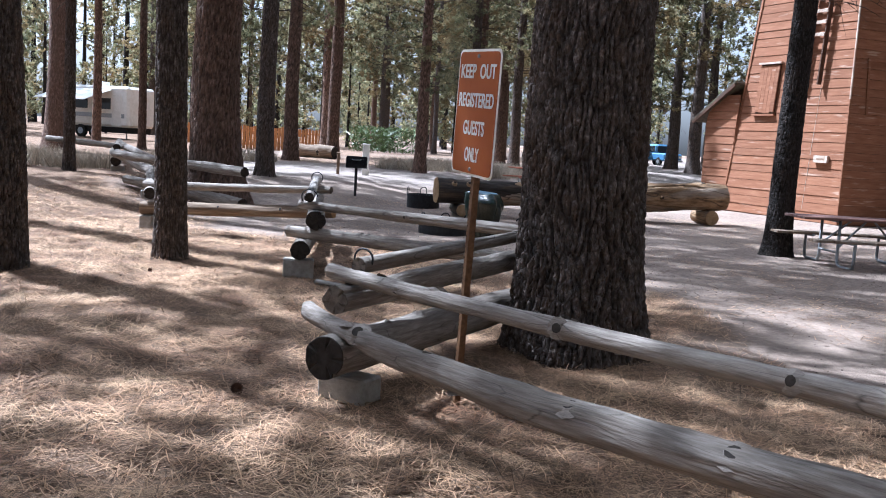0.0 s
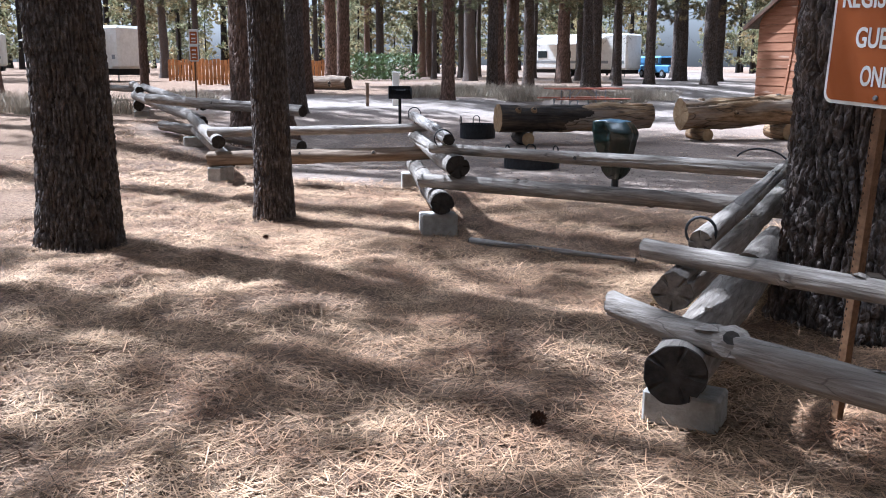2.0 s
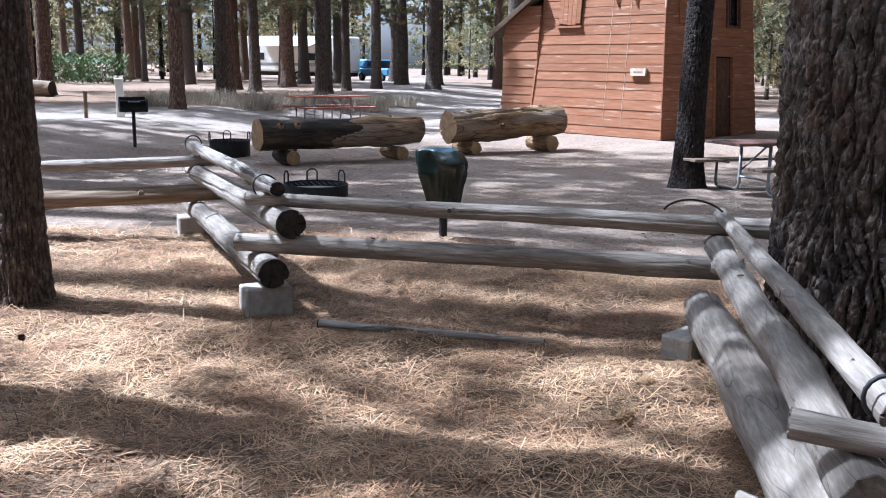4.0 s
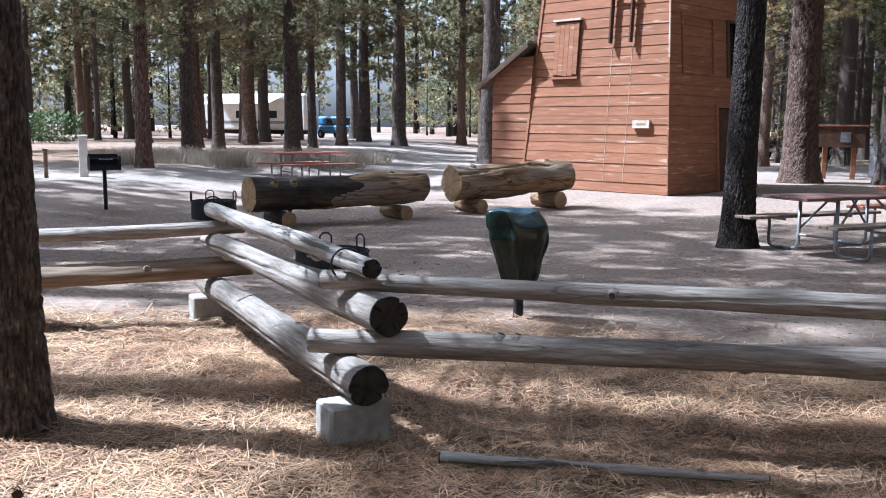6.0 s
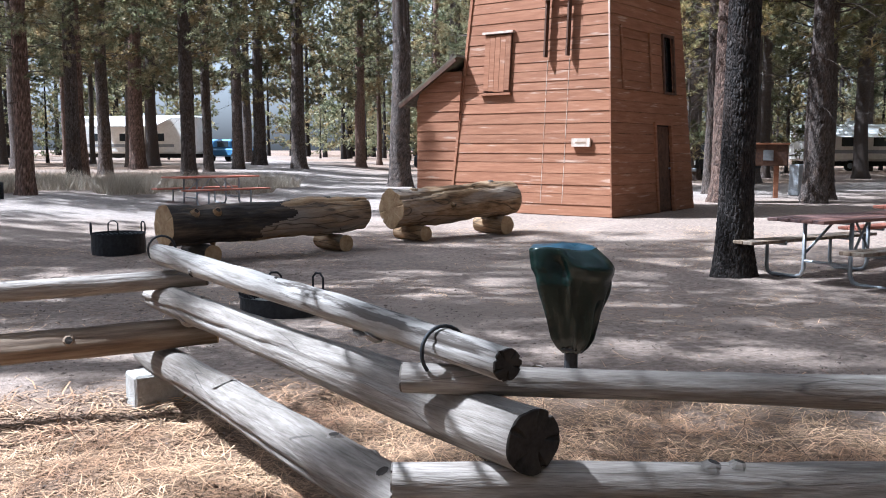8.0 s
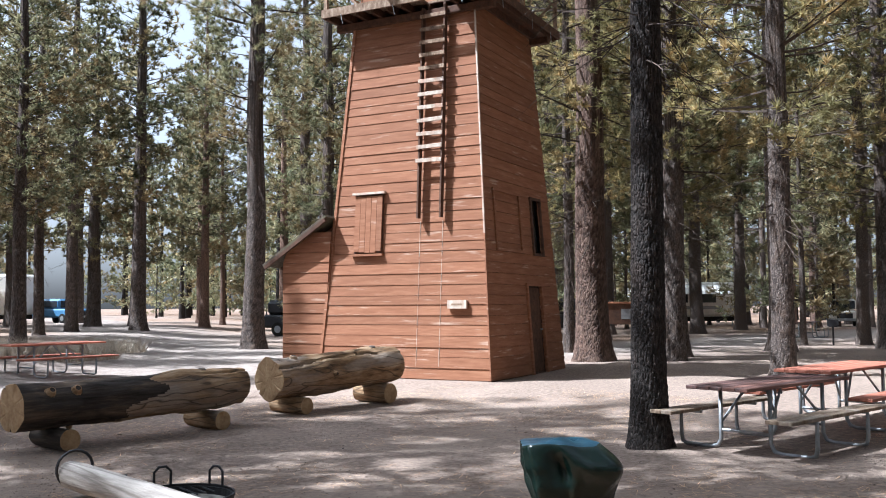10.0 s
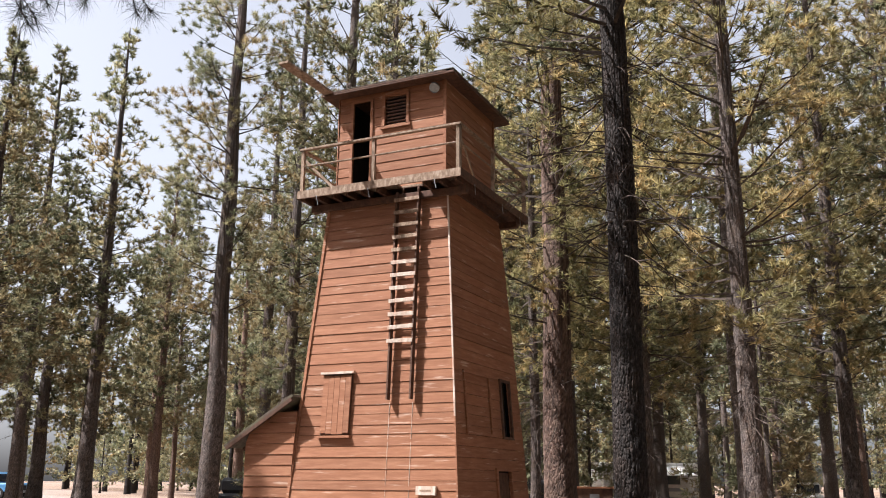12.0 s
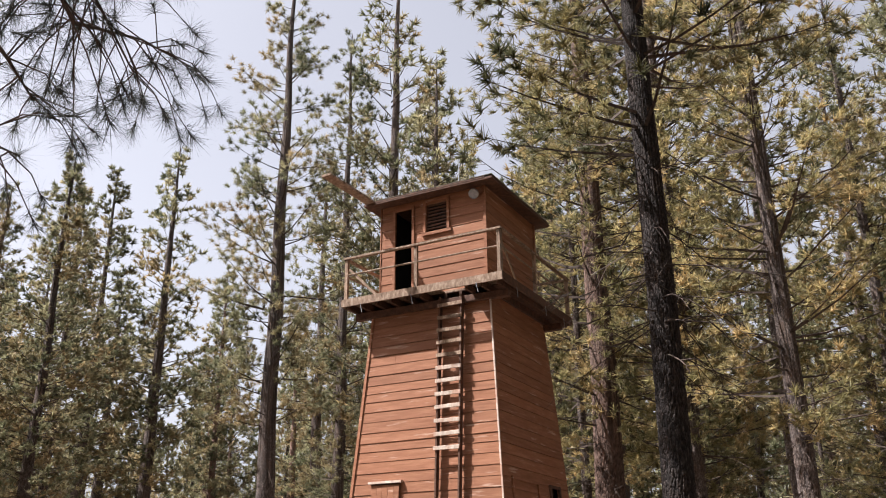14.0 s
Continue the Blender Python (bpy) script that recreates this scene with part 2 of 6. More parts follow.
# dark needles for the low branches, their shade put into the colour
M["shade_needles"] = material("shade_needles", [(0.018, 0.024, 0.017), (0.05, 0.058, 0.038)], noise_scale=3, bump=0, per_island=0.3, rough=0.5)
M["green_leaf"] = material("green_leaf", [(0.05, 0.085, 0.03), (0.12, 0.17, 0.06)], noise_scale=2, bump=0, per_island=0.3, rough=0.5)
M["blue_paint"] = material("blue_paint", [(0.06, 0.16, 0.30), (0.08, 0.20, 0.36)], noise_scale=3, bump=0.03, rough=0.35, spec=0.5)
M["pebble"] = material("pebble", [(0.09, 0.066, 0.052), (0.24, 0.185, 0.15)], noise_scale=6, bump=0.2, per_island=0.5, rough=0.95)


# ---- shaping helpers ----
def part(name, bm, mat, parent=None, label="", smooth=False):
    """Links a bmesh as one mesh object, under a thing where one is given."""
    me = bpy.data.meshes.new(name)
    bm.to_mesh(me)
    bm.free()
    for mt in mat if isinstance(mat, (list, tuple)) else [mat]:
        me.materials.append(mt)
    if smooth:
        me.polygons.foreach_set("use_smooth", [True] * len(me.polygons))
    ob = new(name, me)
    if parent:
        ob.parent = parent
    if label:
        ob["label"] = label
    return ob


def mesh_part(name, verts, faces, mat, parent=None, smooth=False):
    me = bpy.data.meshes.new(name)
    me.from_pydata(verts, [], faces)
    me.materials.append(mat)
    if smooth:
        me.polygons.foreach_set("use_smooth", [True] * len(me.polygons))
    ob = new(name, me)
    if parent:
        ob.parent = parent
    return ob


def box(x0, y0, z0, x1, y1, z1, bevel=0.0, m=None, bm=None):
    bm = bm or bmesh.new()
    vs = [bm.verts.new((x, y, z)) for z in (z0, z1) for y in (y0, y1) for x in (x0, x1)]
    fs = [bm.faces.new([vs[i] for i in f]) for f in ((0, 2, 3, 1), (4, 5, 7, 6), (0, 1, 5, 4), (2, 6, 7, 3), (0, 4, 6, 2), (1, 3, 7, 5))]
    if m is not None:
        bmesh.ops.transform(bm, matrix=m, verts=vs)
    if bevel:
        bmesh.ops.bevel(bm, geom=list({e for f in fs for e in f.edges}), offset=bevel, segments=1, affect="EDGES")
    return bm


def axes(p0, p1):
    d = (Vector(p1) - Vector(p0)).normalized()
    a = d.cross(Vector((0, 0, 1)))
    if a.length < 1e-3:
        a = Vector((1, 0, 0))
    a.normalize()
    return d, a, a.cross(d)


def beam(p0, p1, w, h, bevel=0.004, bm=None):
    """A squared timber from p0 to p1, w wide and h high."""
    d, a, b = axes(p0, p1)
    L = (Vector(p1) - Vector(p0)).length
    m = Matrix((( *a, 0), (*d, 0), (*(-b if b.z < 0 else b), 0), (0, 0, 0, 1))).transposed()
    m = Matrix.Translation(p0) @ m
    return box(-w / 2, 0, -h / 2, w / 2, L, h / 2, bevel, m, bm)


def tube(path, r, seg=8, bm=None, closed=False, caps=True):
    """A round bar along a path; r may be a number or one radius a point."""
    bm = bm or bmesh.new()
    path = [Vector(p) for p in path]
    rs = r if isinstance(r, (list, tuple)) else [r] * len(path)
    rings, ref = [], None
    for i, p in enumerate(path):
        a = path[max(i - 1, 0)] if not closed else path[i - 1]
        b = path[min(i + 1, len(path) - 1)] if not closed else path[(i + 1) % len(path)]
        d = (b - a).normalized()
        if ref is None:
            ref = d.orthogonal().normalized()
        ref = (ref - d * ref.dot(d)).normalized()
        side = d.cross(ref)
        rings.append([bm.verts.new(p + (ref * math.cos(t) + side * math.sin(t)) * rs[i]) for t in (2 * math.pi * k / seg for k in range(seg))])
    for i in range(len(rings) - (0 if closed else 1)):
        A, B = rings[i], rings[(i + 1) % len(rings)]
        for k in range(seg):
            bm.faces.new((A[k], A[(k + 1) % seg], B[(k + 1) % seg], B[k]))
    if caps and not closed:
        bm.faces.new(rings[0][::-1])
        bm.faces.new(rings[-1])
    return bm


def arc(c, r, a0, a1, x=(1, 0, 0), y=(0, 0, 1), n=10):
    x, y, c = Vector(x), Vector(y), Vector(c)
    return [c + x * r * math.cos(a0 + (a1 - a0) * i / n) + y * r * math.sin(a0 + (a1 - a0) * i / n) for i in range(n + 1)]


def hash3(ix, iy, iz):
    h = (ix * 374761393 + iy * 668265263 + iz * 2147483647 + 12345) & 0x7FFFFFFF
    h = ((h ^ (h >> 13)) * 1274126177) & 0x7FFFFFFF
    return ((h ^ (h >> 16)) & 0xFFFF) / 65535.0


def vnoise(x, y, z):
    """Value noise on arrays, 0 to 1."""
    x, y, z = np.broadcast_arrays(np.asarray(x, float), np.asarray(y, float), np.asarray(z, float))
    fx, fy, fz = np.floor(x), np.floor(y), np.floor(z)
    ix, iy, iz = fx.astype(np.int64), fy.astype(np.int64), fz.astype(np.int64)
    tx, ty, tz = x - fx, y - fy, z - fz
    tx, ty, tz = (t * t * (3 - 2 * t) for t in (tx, ty, tz))
    out = 0
    for dx in (0, 1):
        for dy in (0, 1):
            for dz in (0, 1):
                w = (tx if dx else 1 - tx) * (ty if dy else 1 - ty) * (tz if dz else 1 - tz)
                out = out + w * hash3(ix + dx, iy + dy, iz + dz)
    return out


def fall(x, y):
    """The clearing lies a little lower than the path, and the ground climbs gently beyond it."""
    def step(a, b, v):
        t = np.clip((v - a) / (b - a), 0, 1)
        return t * t * (3 - 2 * t)
    rise = np.clip(0.08 * (-x - 2) + 0.05 * (y - 20), 0, 0.38)
    return rise - 0.10 * step(9, 17, y) * (1 - step(6.5, 9.5, x)) * (1 - step(26, 34, y))


def ground_z(x, y):
    return fall(np.asarray(x, float), np.asarray(y, float)) + (vnoise(x * 0.35 + 7, y * 0.35, 0.0) - 0.5) * 0.05 + (vnoise(x * 1.7, y * 1.7, 3.0) - 0.5) * 0.02


def rod_mesh(name, p0, p1, r0, r1, mat, parent, bow=(0, 0, 0), seg=20, rings=56, wobble=0.06, seed=0, cracks=0):
    """An uneven round log from p0 to p1 with open ends; the mesh runs along its own z axis."""
    p0, p1 = Vector(p0), Vector(p1)
    L = (p1 - p0).length
    t = np.linspace(0, 1, rings)[:, None]
    a = np.linspace(0, 2 * math.pi, seg, endpoint=False)[None, :]
    r = r0 + (r1 - r0) * t
    r = r * (1 + wobble * 2 * (vnoise(np.cos(a) * 1.3 + seed * 3.1, np.sin(a) * 1.3 + 5, t * L * 2.2 + seed) - 0.5)
             + wobble * (vnoise(np.cos(a) * 3 + seed, np.sin(a) * 3, t * L * 6 + seed * 2) - 0.5))
    r = r * (1 + wobble * 1.2 * (vnoise(t * L * 1.4 + seed * 5.3, 2.0, seed) - 0.5))
    for k in range(cracks):
        ca = seed * 1.7 + k * 2.3 + 0.7 * (vnoise(t * L * 0.8 + k * 9, 4.0, seed) - 0.5) + 0.4 * t
        da = (a - ca + math.pi) % (2 * math.pi) - math.pi
        on = np.clip(3 * np.sin(math.pi * (t * L * 0.33 + k * 0.37 + seed * 0.21)) , 0, 1)
        r = r - np.where(np.abs(da) < 1.15 * math.pi / seg, 0.16, 0.0) * r0 * on
    d, ax, bx = axes(p0, p1)
    q = Matrix((ax, bx, d)).transposed()
    lb = q.transposed() @ Vector(bow)
    s = np.sin(math.pi * t ** 0.78)
    wv = (vnoise(t * L * 0.9 + seed * 7, 1.5, seed) - 0.5) * 0.5 * r0
    X = r * np.cos(a) + lb.x * s + wv
    Y = r * np.sin(a) + lb.y * s + wv * 0.7
    Zs = np.broadcast_to(t * L, X.shape)
    v = np.stack([X, Y, Zs], -1).reshape(-1, 3)
    f = [(i * seg + k, i * seg + (k + 1) % seg, (i + 1) * seg + (k + 1) % seg, (i + 1) * seg + k) for i in range(rings - 1) for k in range(seg)]
    ob = mesh_part(name, v.tolist(), f, mat, parent, True)
    rot = q.to_4x4()
    ob.matrix_basis = Matrix.Translation(p0) @ rot
    ends = [v[:seg], v[-seg:]]
    return ob, ends


def cut_end(ob, ring, mat, outward, seed=0):
    """The sawn end of a log: a dished disc with radial cracks."""
    c = ring.mean(0)
    seg = len(ring)
    vs, fs = [c + [0, 0, outward * 0.004]], []
    for j, k in enumerate((0.35, 0.7, 0.97, 1.0)):
        for i in range(seg):
            crack = 0.012 if (i * 7 + seed * 3) % 9 == 0 and j in (1, 2) else 0.0
            vs.append(c + (ring[i] - c) * k + [0, 0, outward * ((0.006 if j < 3 else 0.0) - crack)])
    for i in range(seg):
        fs.append((0, 1 + i, 1 + (i + 1) % seg))
        for j in range(3):
            o = 1 + j * seg
            fs.append((o + i, o + seg + i, o + seg + (i + 1) % seg, o + (i + 1) % seg))
    return mesh_part("cut_end", [list(map(float, p)) for p in vs], fs if outward > 0 else [f[::-1] for f in fs], mat, ob)


def knots(ob, L, r, n, mat, seed, bow=(0, 0, 0), big=1.0):
    rng = random.Random(seed)
    lb = ob.matrix_basis.to_3x3().transposed() @ Vector(bow)
    lb.z = 0
    for _ in range(n):
        z, a = rng.uniform(0.1, 0.9) * L, rng.uniform(0, 6.28)
        d = Vector((math.cos(a), math.sin(a), rng.uniform(-0.2, 0.4)))
        p = Vector((math.cos(a) * r * 0.8, math.sin(a) * r * 0.8, z)) + lb * math.sin(math.pi * (z / L) ** 0.78)
        k = (rng.uniform(0.16, 0.3) * r + 0.008) * big
        bm = tube([p, p + d * r * 0.26, p + d * r * (0.22 + 0.12 * big)], [k * 1.9, k * 1.1, k * 0.8], 9)
        bm.faces.ensure_lookup_table()
        bm.faces[-1].material_index = 1
        part("knot", bm, [mat, M["cut_dark"]], ob)


def fence_log(p0, p1, r0, r1, mat="gray_log", cut="cut_dark", bow=(0, 0, 0), seed=0, nk=5, label="weathered grey log of a zigzag split fence", name="fence_log", category="log", group="logs of the zigzag fence", wobble=0.09, seg=44, cracks=3, big=1.0):
    ob, ends = rod_mesh(name, p0, p1, r0, r1, M[mat], None, bow, seed=seed, wobble=wobble, seg=seg, cracks=cracks)
    cut_end(ob, ends[0], M[cut], -1, seed)
    cut_end(ob, ends[1], M[cut], 1, seed + 4)
    knots(ob, (Vector(p1) - Vector(p0)).length, min(r0, r1), nk, M[mat], seed + 11, bow, big)
    return tagged(ob, label, category, group)


# ---- ground ----
def litter_at(x, y):
    """How far the pine needles cover the soil: full on the walker's side of the fence, thin inside the camp."""
    fx = np.interp(y, [-5, 1.6, 4.4, 7.4, 9.0, 12.3, 13.4, 19, 28, 40], [6.5, 4.9, 3.9, 3.5, 2.3, 0.1, -3.0, -5.5, -8, -10])
    edge = (fx - x) / 1.6 + (vnoise(x * 0.9, y * 0.9, 9.0) - 0.5) * 1.6
    floor = np.clip((y - 31) / 4, 0, 1) * np.clip(1 - 1.6 * road_at(x, y), 0, 1) * np.clip(2.4 * vnoise(x * 0.25, y * 0.25, 6.0) - 0.5, 0, 0.9)
    return np.maximum(np.clip(edge, 0, 1), floor)


def soil_z(x, y):
    """The ground with the soft heaps of fallen needles on it."""
    return ground_z(x, y) + ((vnoise(x * 3.1, y * 3.1, 7.0) - 0.5) * 0.06 + (vnoise(x * 6, y * 6, 1.0) - 0.5) * 0.025) * litter_at(x, y)


def road_at(x, y):
    d1 = np.abs(y - (29 + 0.06 * x)) / 3.0
    cx = np.interp(y, [26, 45, 85, 200], [6, 11.5, 22, 52])
    d2 = np.where(y > 28, np.abs(x - cx) / 4.0, 9)
    return np.clip(1.6 - np.minimum(d1, d2) + (vnoise(x * 0.4, y * 0.4, 5.0) - 0.5) * 0.8, 0, 1)


def spaced(lo, hi, step, far):
    mid = np.arange(lo, hi + step / 2, step)
    out = []
    s, p = step, hi
    while p < far:
        s *= 1.22
        p += s
        out.append(p)
    low = []
    s, p = step, lo
    while p > -far:
        s *= 1.22
        p -= s
        low.append(p)
    return np.array(low[::-1] + list(mid) + out)


gx, gy = spaced(-9, 13, 0.16, 900), spaced(-3, 24, 0.16, 900)
GX, GY = np.meshgrid(gx, gy)
GZ = soil_z(GX, GY)
nx = len(gx)
gm = bpy.data.meshes.new("ground")
idx = np.arange(len(gy) * nx).reshape(len(gy), nx)
gm.from_pydata(np.stack([GX, GY, GZ], -1).reshape(-1, 3).tolist(), [], np.stack([idx[:-1, :-1], idx[:-1, 1:], idx[1:, 1:], idx[1:, :-1]], -1).reshape(-1, 4).tolist())
gm.polygons.foreach_set("use_smooth", [True] * len(gm.polygons))
for key, values in (("litter", litter_at(GX, GY)), ("road", road_at(GX, GY))):
    gm.attributes.new(key, "FLOAT", "POINT").data.foreach_set("value", values.ravel().astype(np.float32))
ground_mat = M["dirt"]
nt = ground_mat.node_tree
bs = nt.nodes["Principled BSDF"]
soil = bs.inputs["Base Color"].links[0].from_socket
obj_coord = [n for n in nt.nodes if n.type == "TEX_COORD"][0].outputs["Object"]


def ground_layer(colors, scale, key, under, seed):
    no = nt.nodes.new("ShaderNodeTexNoise")
    no.inputs["Scale"].default_value, no.inputs["Detail"].default_value, no.inputs["Roughness"].default_value = scale, 10, 0.7
    no.inputs["Distortion"].default_value = 1.2
    nt.links.new(obj_coord, no.inputs["Vector"])
    cr = nt.nodes.new("ShaderNodeValToRGB")
    els = cr.color_ramp.elements
    els[0].position, els[0].color = 0.35, (*colors[0], 1)
    els[1].position, els[1].color = 0.66, (*colors[2], 1)
    els.new(0.5).color = (*colors[1], 1)
    nt.links.new(no.outputs["Fac"], cr.inputs["Fac"])
    at = nt.nodes.new("ShaderNodeAttribute")
    at.attribute_name = key
    mx = nt.nodes.new("ShaderNodeMix")
    mx.data_type = "RGBA"
    nt.links.new(at.outputs["Fac"], mx.inputs["Factor"])
    nt.links.new(under, mx.inputs[6])
    nt.links.new(cr.outputs["Color"], mx.inputs[7])
    return mx.outputs[2]


col = ground_layer(((0.18, 0.145, 0.12), (0.245, 0.203, 0.175), (0.32, 0.272, 0.24)), 4.0, "road", soil, 1)
# needle litter; its darkest tones put the shade between needles into the colour
col = ground_layer(((0.045, 0.027, 0.017), (0.16, 0.098, 0.06), (0.38, 0.258, 0.17)), 38.0, "litter", col, 2)
nt.links.new(col, bs.inputs["Base Color"])
gm.materials.append(ground_mat)
tagged(new("ground", gm), "sandy campground soil strewn with dry brown pine needles", "ground", kind="structure")


def scatter_needles(name, x0, x1, y0, y1, n, seed, length, width, label):
    """Loose fallen needles as thin bent blades."""
    rng = np.random.default_rng(seed)
    x, y = rng.uniform(x0, x1, n * 3), rng.uniform(y0, y1, n * 3)
    keep = rng.random(n * 3) < litter_at(x, y) * np.clip(1.9 * vnoise(x * 2.6, y * 2.6, 4.0) * (0.5 + vnoise(x * 7, y * 7, 6.0)) + 0.1, 0.2, 1)
    x, y = x[keep][:n], y[keep][:n]
    m = len(x)
    a = rng.uniform(0, 2 * np.pi, m) + 2.2 * vnoise(x * 1.1, y * 1.1, 2.0)
    L = rng.uniform(0.55, 1.15, m) * length
    z = soil_z(x, y) + rng.uniform(0.004, 0.02, m) + 0.05 * np.clip(vnoise(x * 3.1, y * 3.1, 7.0) - 0.45, 0, 1) * rng.random(m)
    tilt = rng.normal(0, 0.2, m)
    bend = rng.normal(0, 0.12, m)
    d = np.stack([np.cos(a), np.sin(a), np.tan(tilt)], -1)
    s = np.stack([-np.sin(a), np.cos(a), np.zeros(m)], -1)
    c = np.stack([x, y, z], -1)
    w = (width * rng.uniform(0.7, 1.3, m))[:, None]
    p0, p1 = c - d * L[:, None] / 2, c + d * L[:, None] / 2
    pm = c + s * (bend * L)[:, None] + [0, 0, 0.006]
    for p in (p0, p1):
        p[:, 2] = np.maximum(p[:, 2], soil_z(p[:, 0], p[:, 1]) + 0.003)
    v = np.stack([p0 - s * w / 2, p0 + s * w / 2, pm - s * w / 2, pm + s * w / 2, p1], 1).reshape(-1, 3)
    o = np.arange(m)[:, None] * 5
    me = bpy.data.meshes.new(name)
    loops = np.concatenate([o + [0, 1, 3], o + [0, 3, 2], o + [2, 3, 4]], 1).reshape(-1, 3)
    me.from_pydata(v.tolist(), [], loops.tolist())
    me.materials.append(M["needles"])
    return tagged(new(name, me), label, "pine needles", kind="stuff")


# ---- zigzag log fence ----
# the walker's side: two rails, nearest
fence_log((-0.62, 4.80, 0.705), (2.35, 1.55, 0.75), 0.043, 0.052, bow=(0, 0, -0.02), nk=13, big=1.4, seed=1, cut="cut_gray", label="long pale grey peeled rail lying on a crossed log fence")
fence_log((-0.74, 4.84, 0.445), (2.5, 1.42, 0.47), 0.058, 0.095, bow=(-0.10, -0.12, -0.07), seed=2, cut="cut_gray", wobble=0.17, nk=20, big=1.7, label="bowed knotty grey rail with long drying cracks")
# the bay beside the sign
fence_log((-0.61, 4.38, 0.265), (1.02, 7.50, 0.22), 0.132, 0.115, seed=3, cut="cut_dark", wobble=0.10, label="thick grey bottom log resting on concrete blocks")
fence_log((-0.55, 4.55, 0.575), (1.02, 7.45, 0.60), 0.086, 0.075, seed=4, cut="cut_gray", wobble=0.12, nk=7)
fence_log((-0.44, 4.62, 0.765), (1.07, 7.48, 0.80), 0.05, 0.042, seed=5, cut="cut_gray")
# two rails across
fence_log((-1.52, 9.27, 0.735), (1.32, 7.22, 0.735), 0.044, 0.058, seed=6, cut="cut_gray", nk=8)
fence_log((-1.62, 9.14, 0.455), (1.28, 7.52, 0.435), 0.062, 0.072, seed=7, cut="cut_gray")
# three logs running away from the walker
fence_log((-1.42, 8.78, 0.295), (-1.72, 12.25, 0.26), 0.102, 0.09, seed=8, nk=9, label="grey bottom fence log with a charred end on a block")
fence_log((-1.29, 8.88, 0.60), (-1.72, 12.02, 0.62), 0.098, 0.075, seed=9, nk=10)
fence_log((-1.38, 8.90, 0.83), (-1.72, 11.86, 0.875), 0.052, 0.055, seed=10, nk=7, mat="white_log", label="bleached white peeled top rail of the fence")
# bays further off
fence_log((-1.50, 11.72, 0.745), (-4.35, 12.75, 0.60), 0.05, 0.062, seed=11, mat="gray_log", cut="cut_gray")
fence_log((-1.45, 11.72, 0.45), (-4.32, 12.60, 0.28), 0.08, 0.095, seed=12, mat="tan_log", cut="cut_tan", label="tan bottom rail with brown bark streaks on blocks")
fence_log((-4.18, 12.45, 0.50), (-5.68, 17.15, 0.54), 0.09, 0.08, seed=13, nk=4)
fence_log((-4.15, 13.0, 0.20), (-5.60, 17.0, 0.32), 0.085, 0.08, seed=15, nk=3)
fence_log((-5.5, 17.2, 0.46), (-8.1, 21.8, 0.74), 0.10, 0.11, seed=16, nk=3)
fence_log((-5.55, 17.4, 0.70), (-8.0, 22.0, 0.92), 0.075, 0.08, seed=17, nk=3)
fence_log((-7.9, 21.4, 0.85), (-9.6, 26.4, 0.9), 0.09, 0.09, seed=18, nk=3)
fence_log((-8.0, 21.6, 0.52), (-9.5, 26.6, 0.55), 0.12, 0.1, seed=19, nk=3)
fence_log((-3.55, 15.7, 0.72), (-6.7, 18.0, 0.82), 0.095, 0.08, seed=20, nk=4, label="grey log with a dark sawn end over crossed rails")
fence_log((-3.60, 15.85, 0.12), (-6.5, 18.1, 0.32), 0.12, 0.1, seed=24, nk=2)
fence_log((-9.3, 26.1, 0.75), (-12.8, 28.8, 0.8), 0.09, 0.09, seed=22, nk=2)
fence_log((-1.20, 8.42, 0.035), (0.02, 7.68, 0.03), 0.028, 0.018, mat="white_log", seed=23, nk=3, name="fallen_branch", category="branch", group="", label="bare grey fallen branch lying on pine needles", seg=10)


def block(x, y, a, h=0.2, l=0.40):
    """A concrete block with softened edges and two shallow recesses in its ends."""
    bm = box(-l / 2, -0.1, 0, l / 2, 0.1, h, 0.012)
    ob = part("concrete_block", bm, M["concrete"])
    ob.matrix_basis = pose(x, y, float(ground_z(x, y)) - 0.012, 0, 0, a)
    return tagged(ob, "pale grey concrete block under the fence logs", "block", "blocks under the fence")


for x, y, a, h in ((-0.46, 4.62, -30, 0.15), (0.80, 7.32, 25, 0.155), (-1.46, 8.93, 8, 0.205), (-1.71, 12.05, 5, 0.205), (-4.2, 12.62, 70, 0.215), (-5.62, 16.9, 20, 0.17), (-8.0, 21.8, 20, 0.13)):
    block(x, y, a, h, 0.32)


def iron_hoop(c, r, x, y, a0, a1, label):
    ob = part("iron_hoop", tube(arc((0, 0, 0), r, radians(a0), radians(a1), x, y, 14), 0.0065, 6), M["black_iron"], smooth=True)
    ob.location = c
    return tagged(ob, label, "hoop", "iron hoops on the fence")


iron_hoop((-0.42, 4.68, 0.80), 0.062, (0.9, -0.45, 0), (0, 0, 1), -60, 250, "black iron hoop driven over the top fence log")
iron_hoop((-1.71, 11.84, 0.90), 0.075, (1, 0.05, 0), (0, 0, 1), -50, 230, "black iron hoop on the far end of a fence rail")
iron_hoop((-1.41, 9.2, 0.815), 0.085, (1, 0.1, 0), (-0.1, 0.0, 1), 10, 215, "bent iron rod hooked over the fence rail")
iron_hoop((0.83, 7.40, 0.78), 0.20, (-0.85, 0.45, 0.1), (0.1, 0.1, 0.6), 20, 150, "bent iron rod over the crossing of the rails")

# ---- keep out sign ----
SIGN_LETTERS = (("KEEP  OUT", 0.22, 0.10), ("REGISTERED", 0.065, 0.10), ("GUESTS", -0.085, 0.10), ("ONLY", -0.23, 0.10))


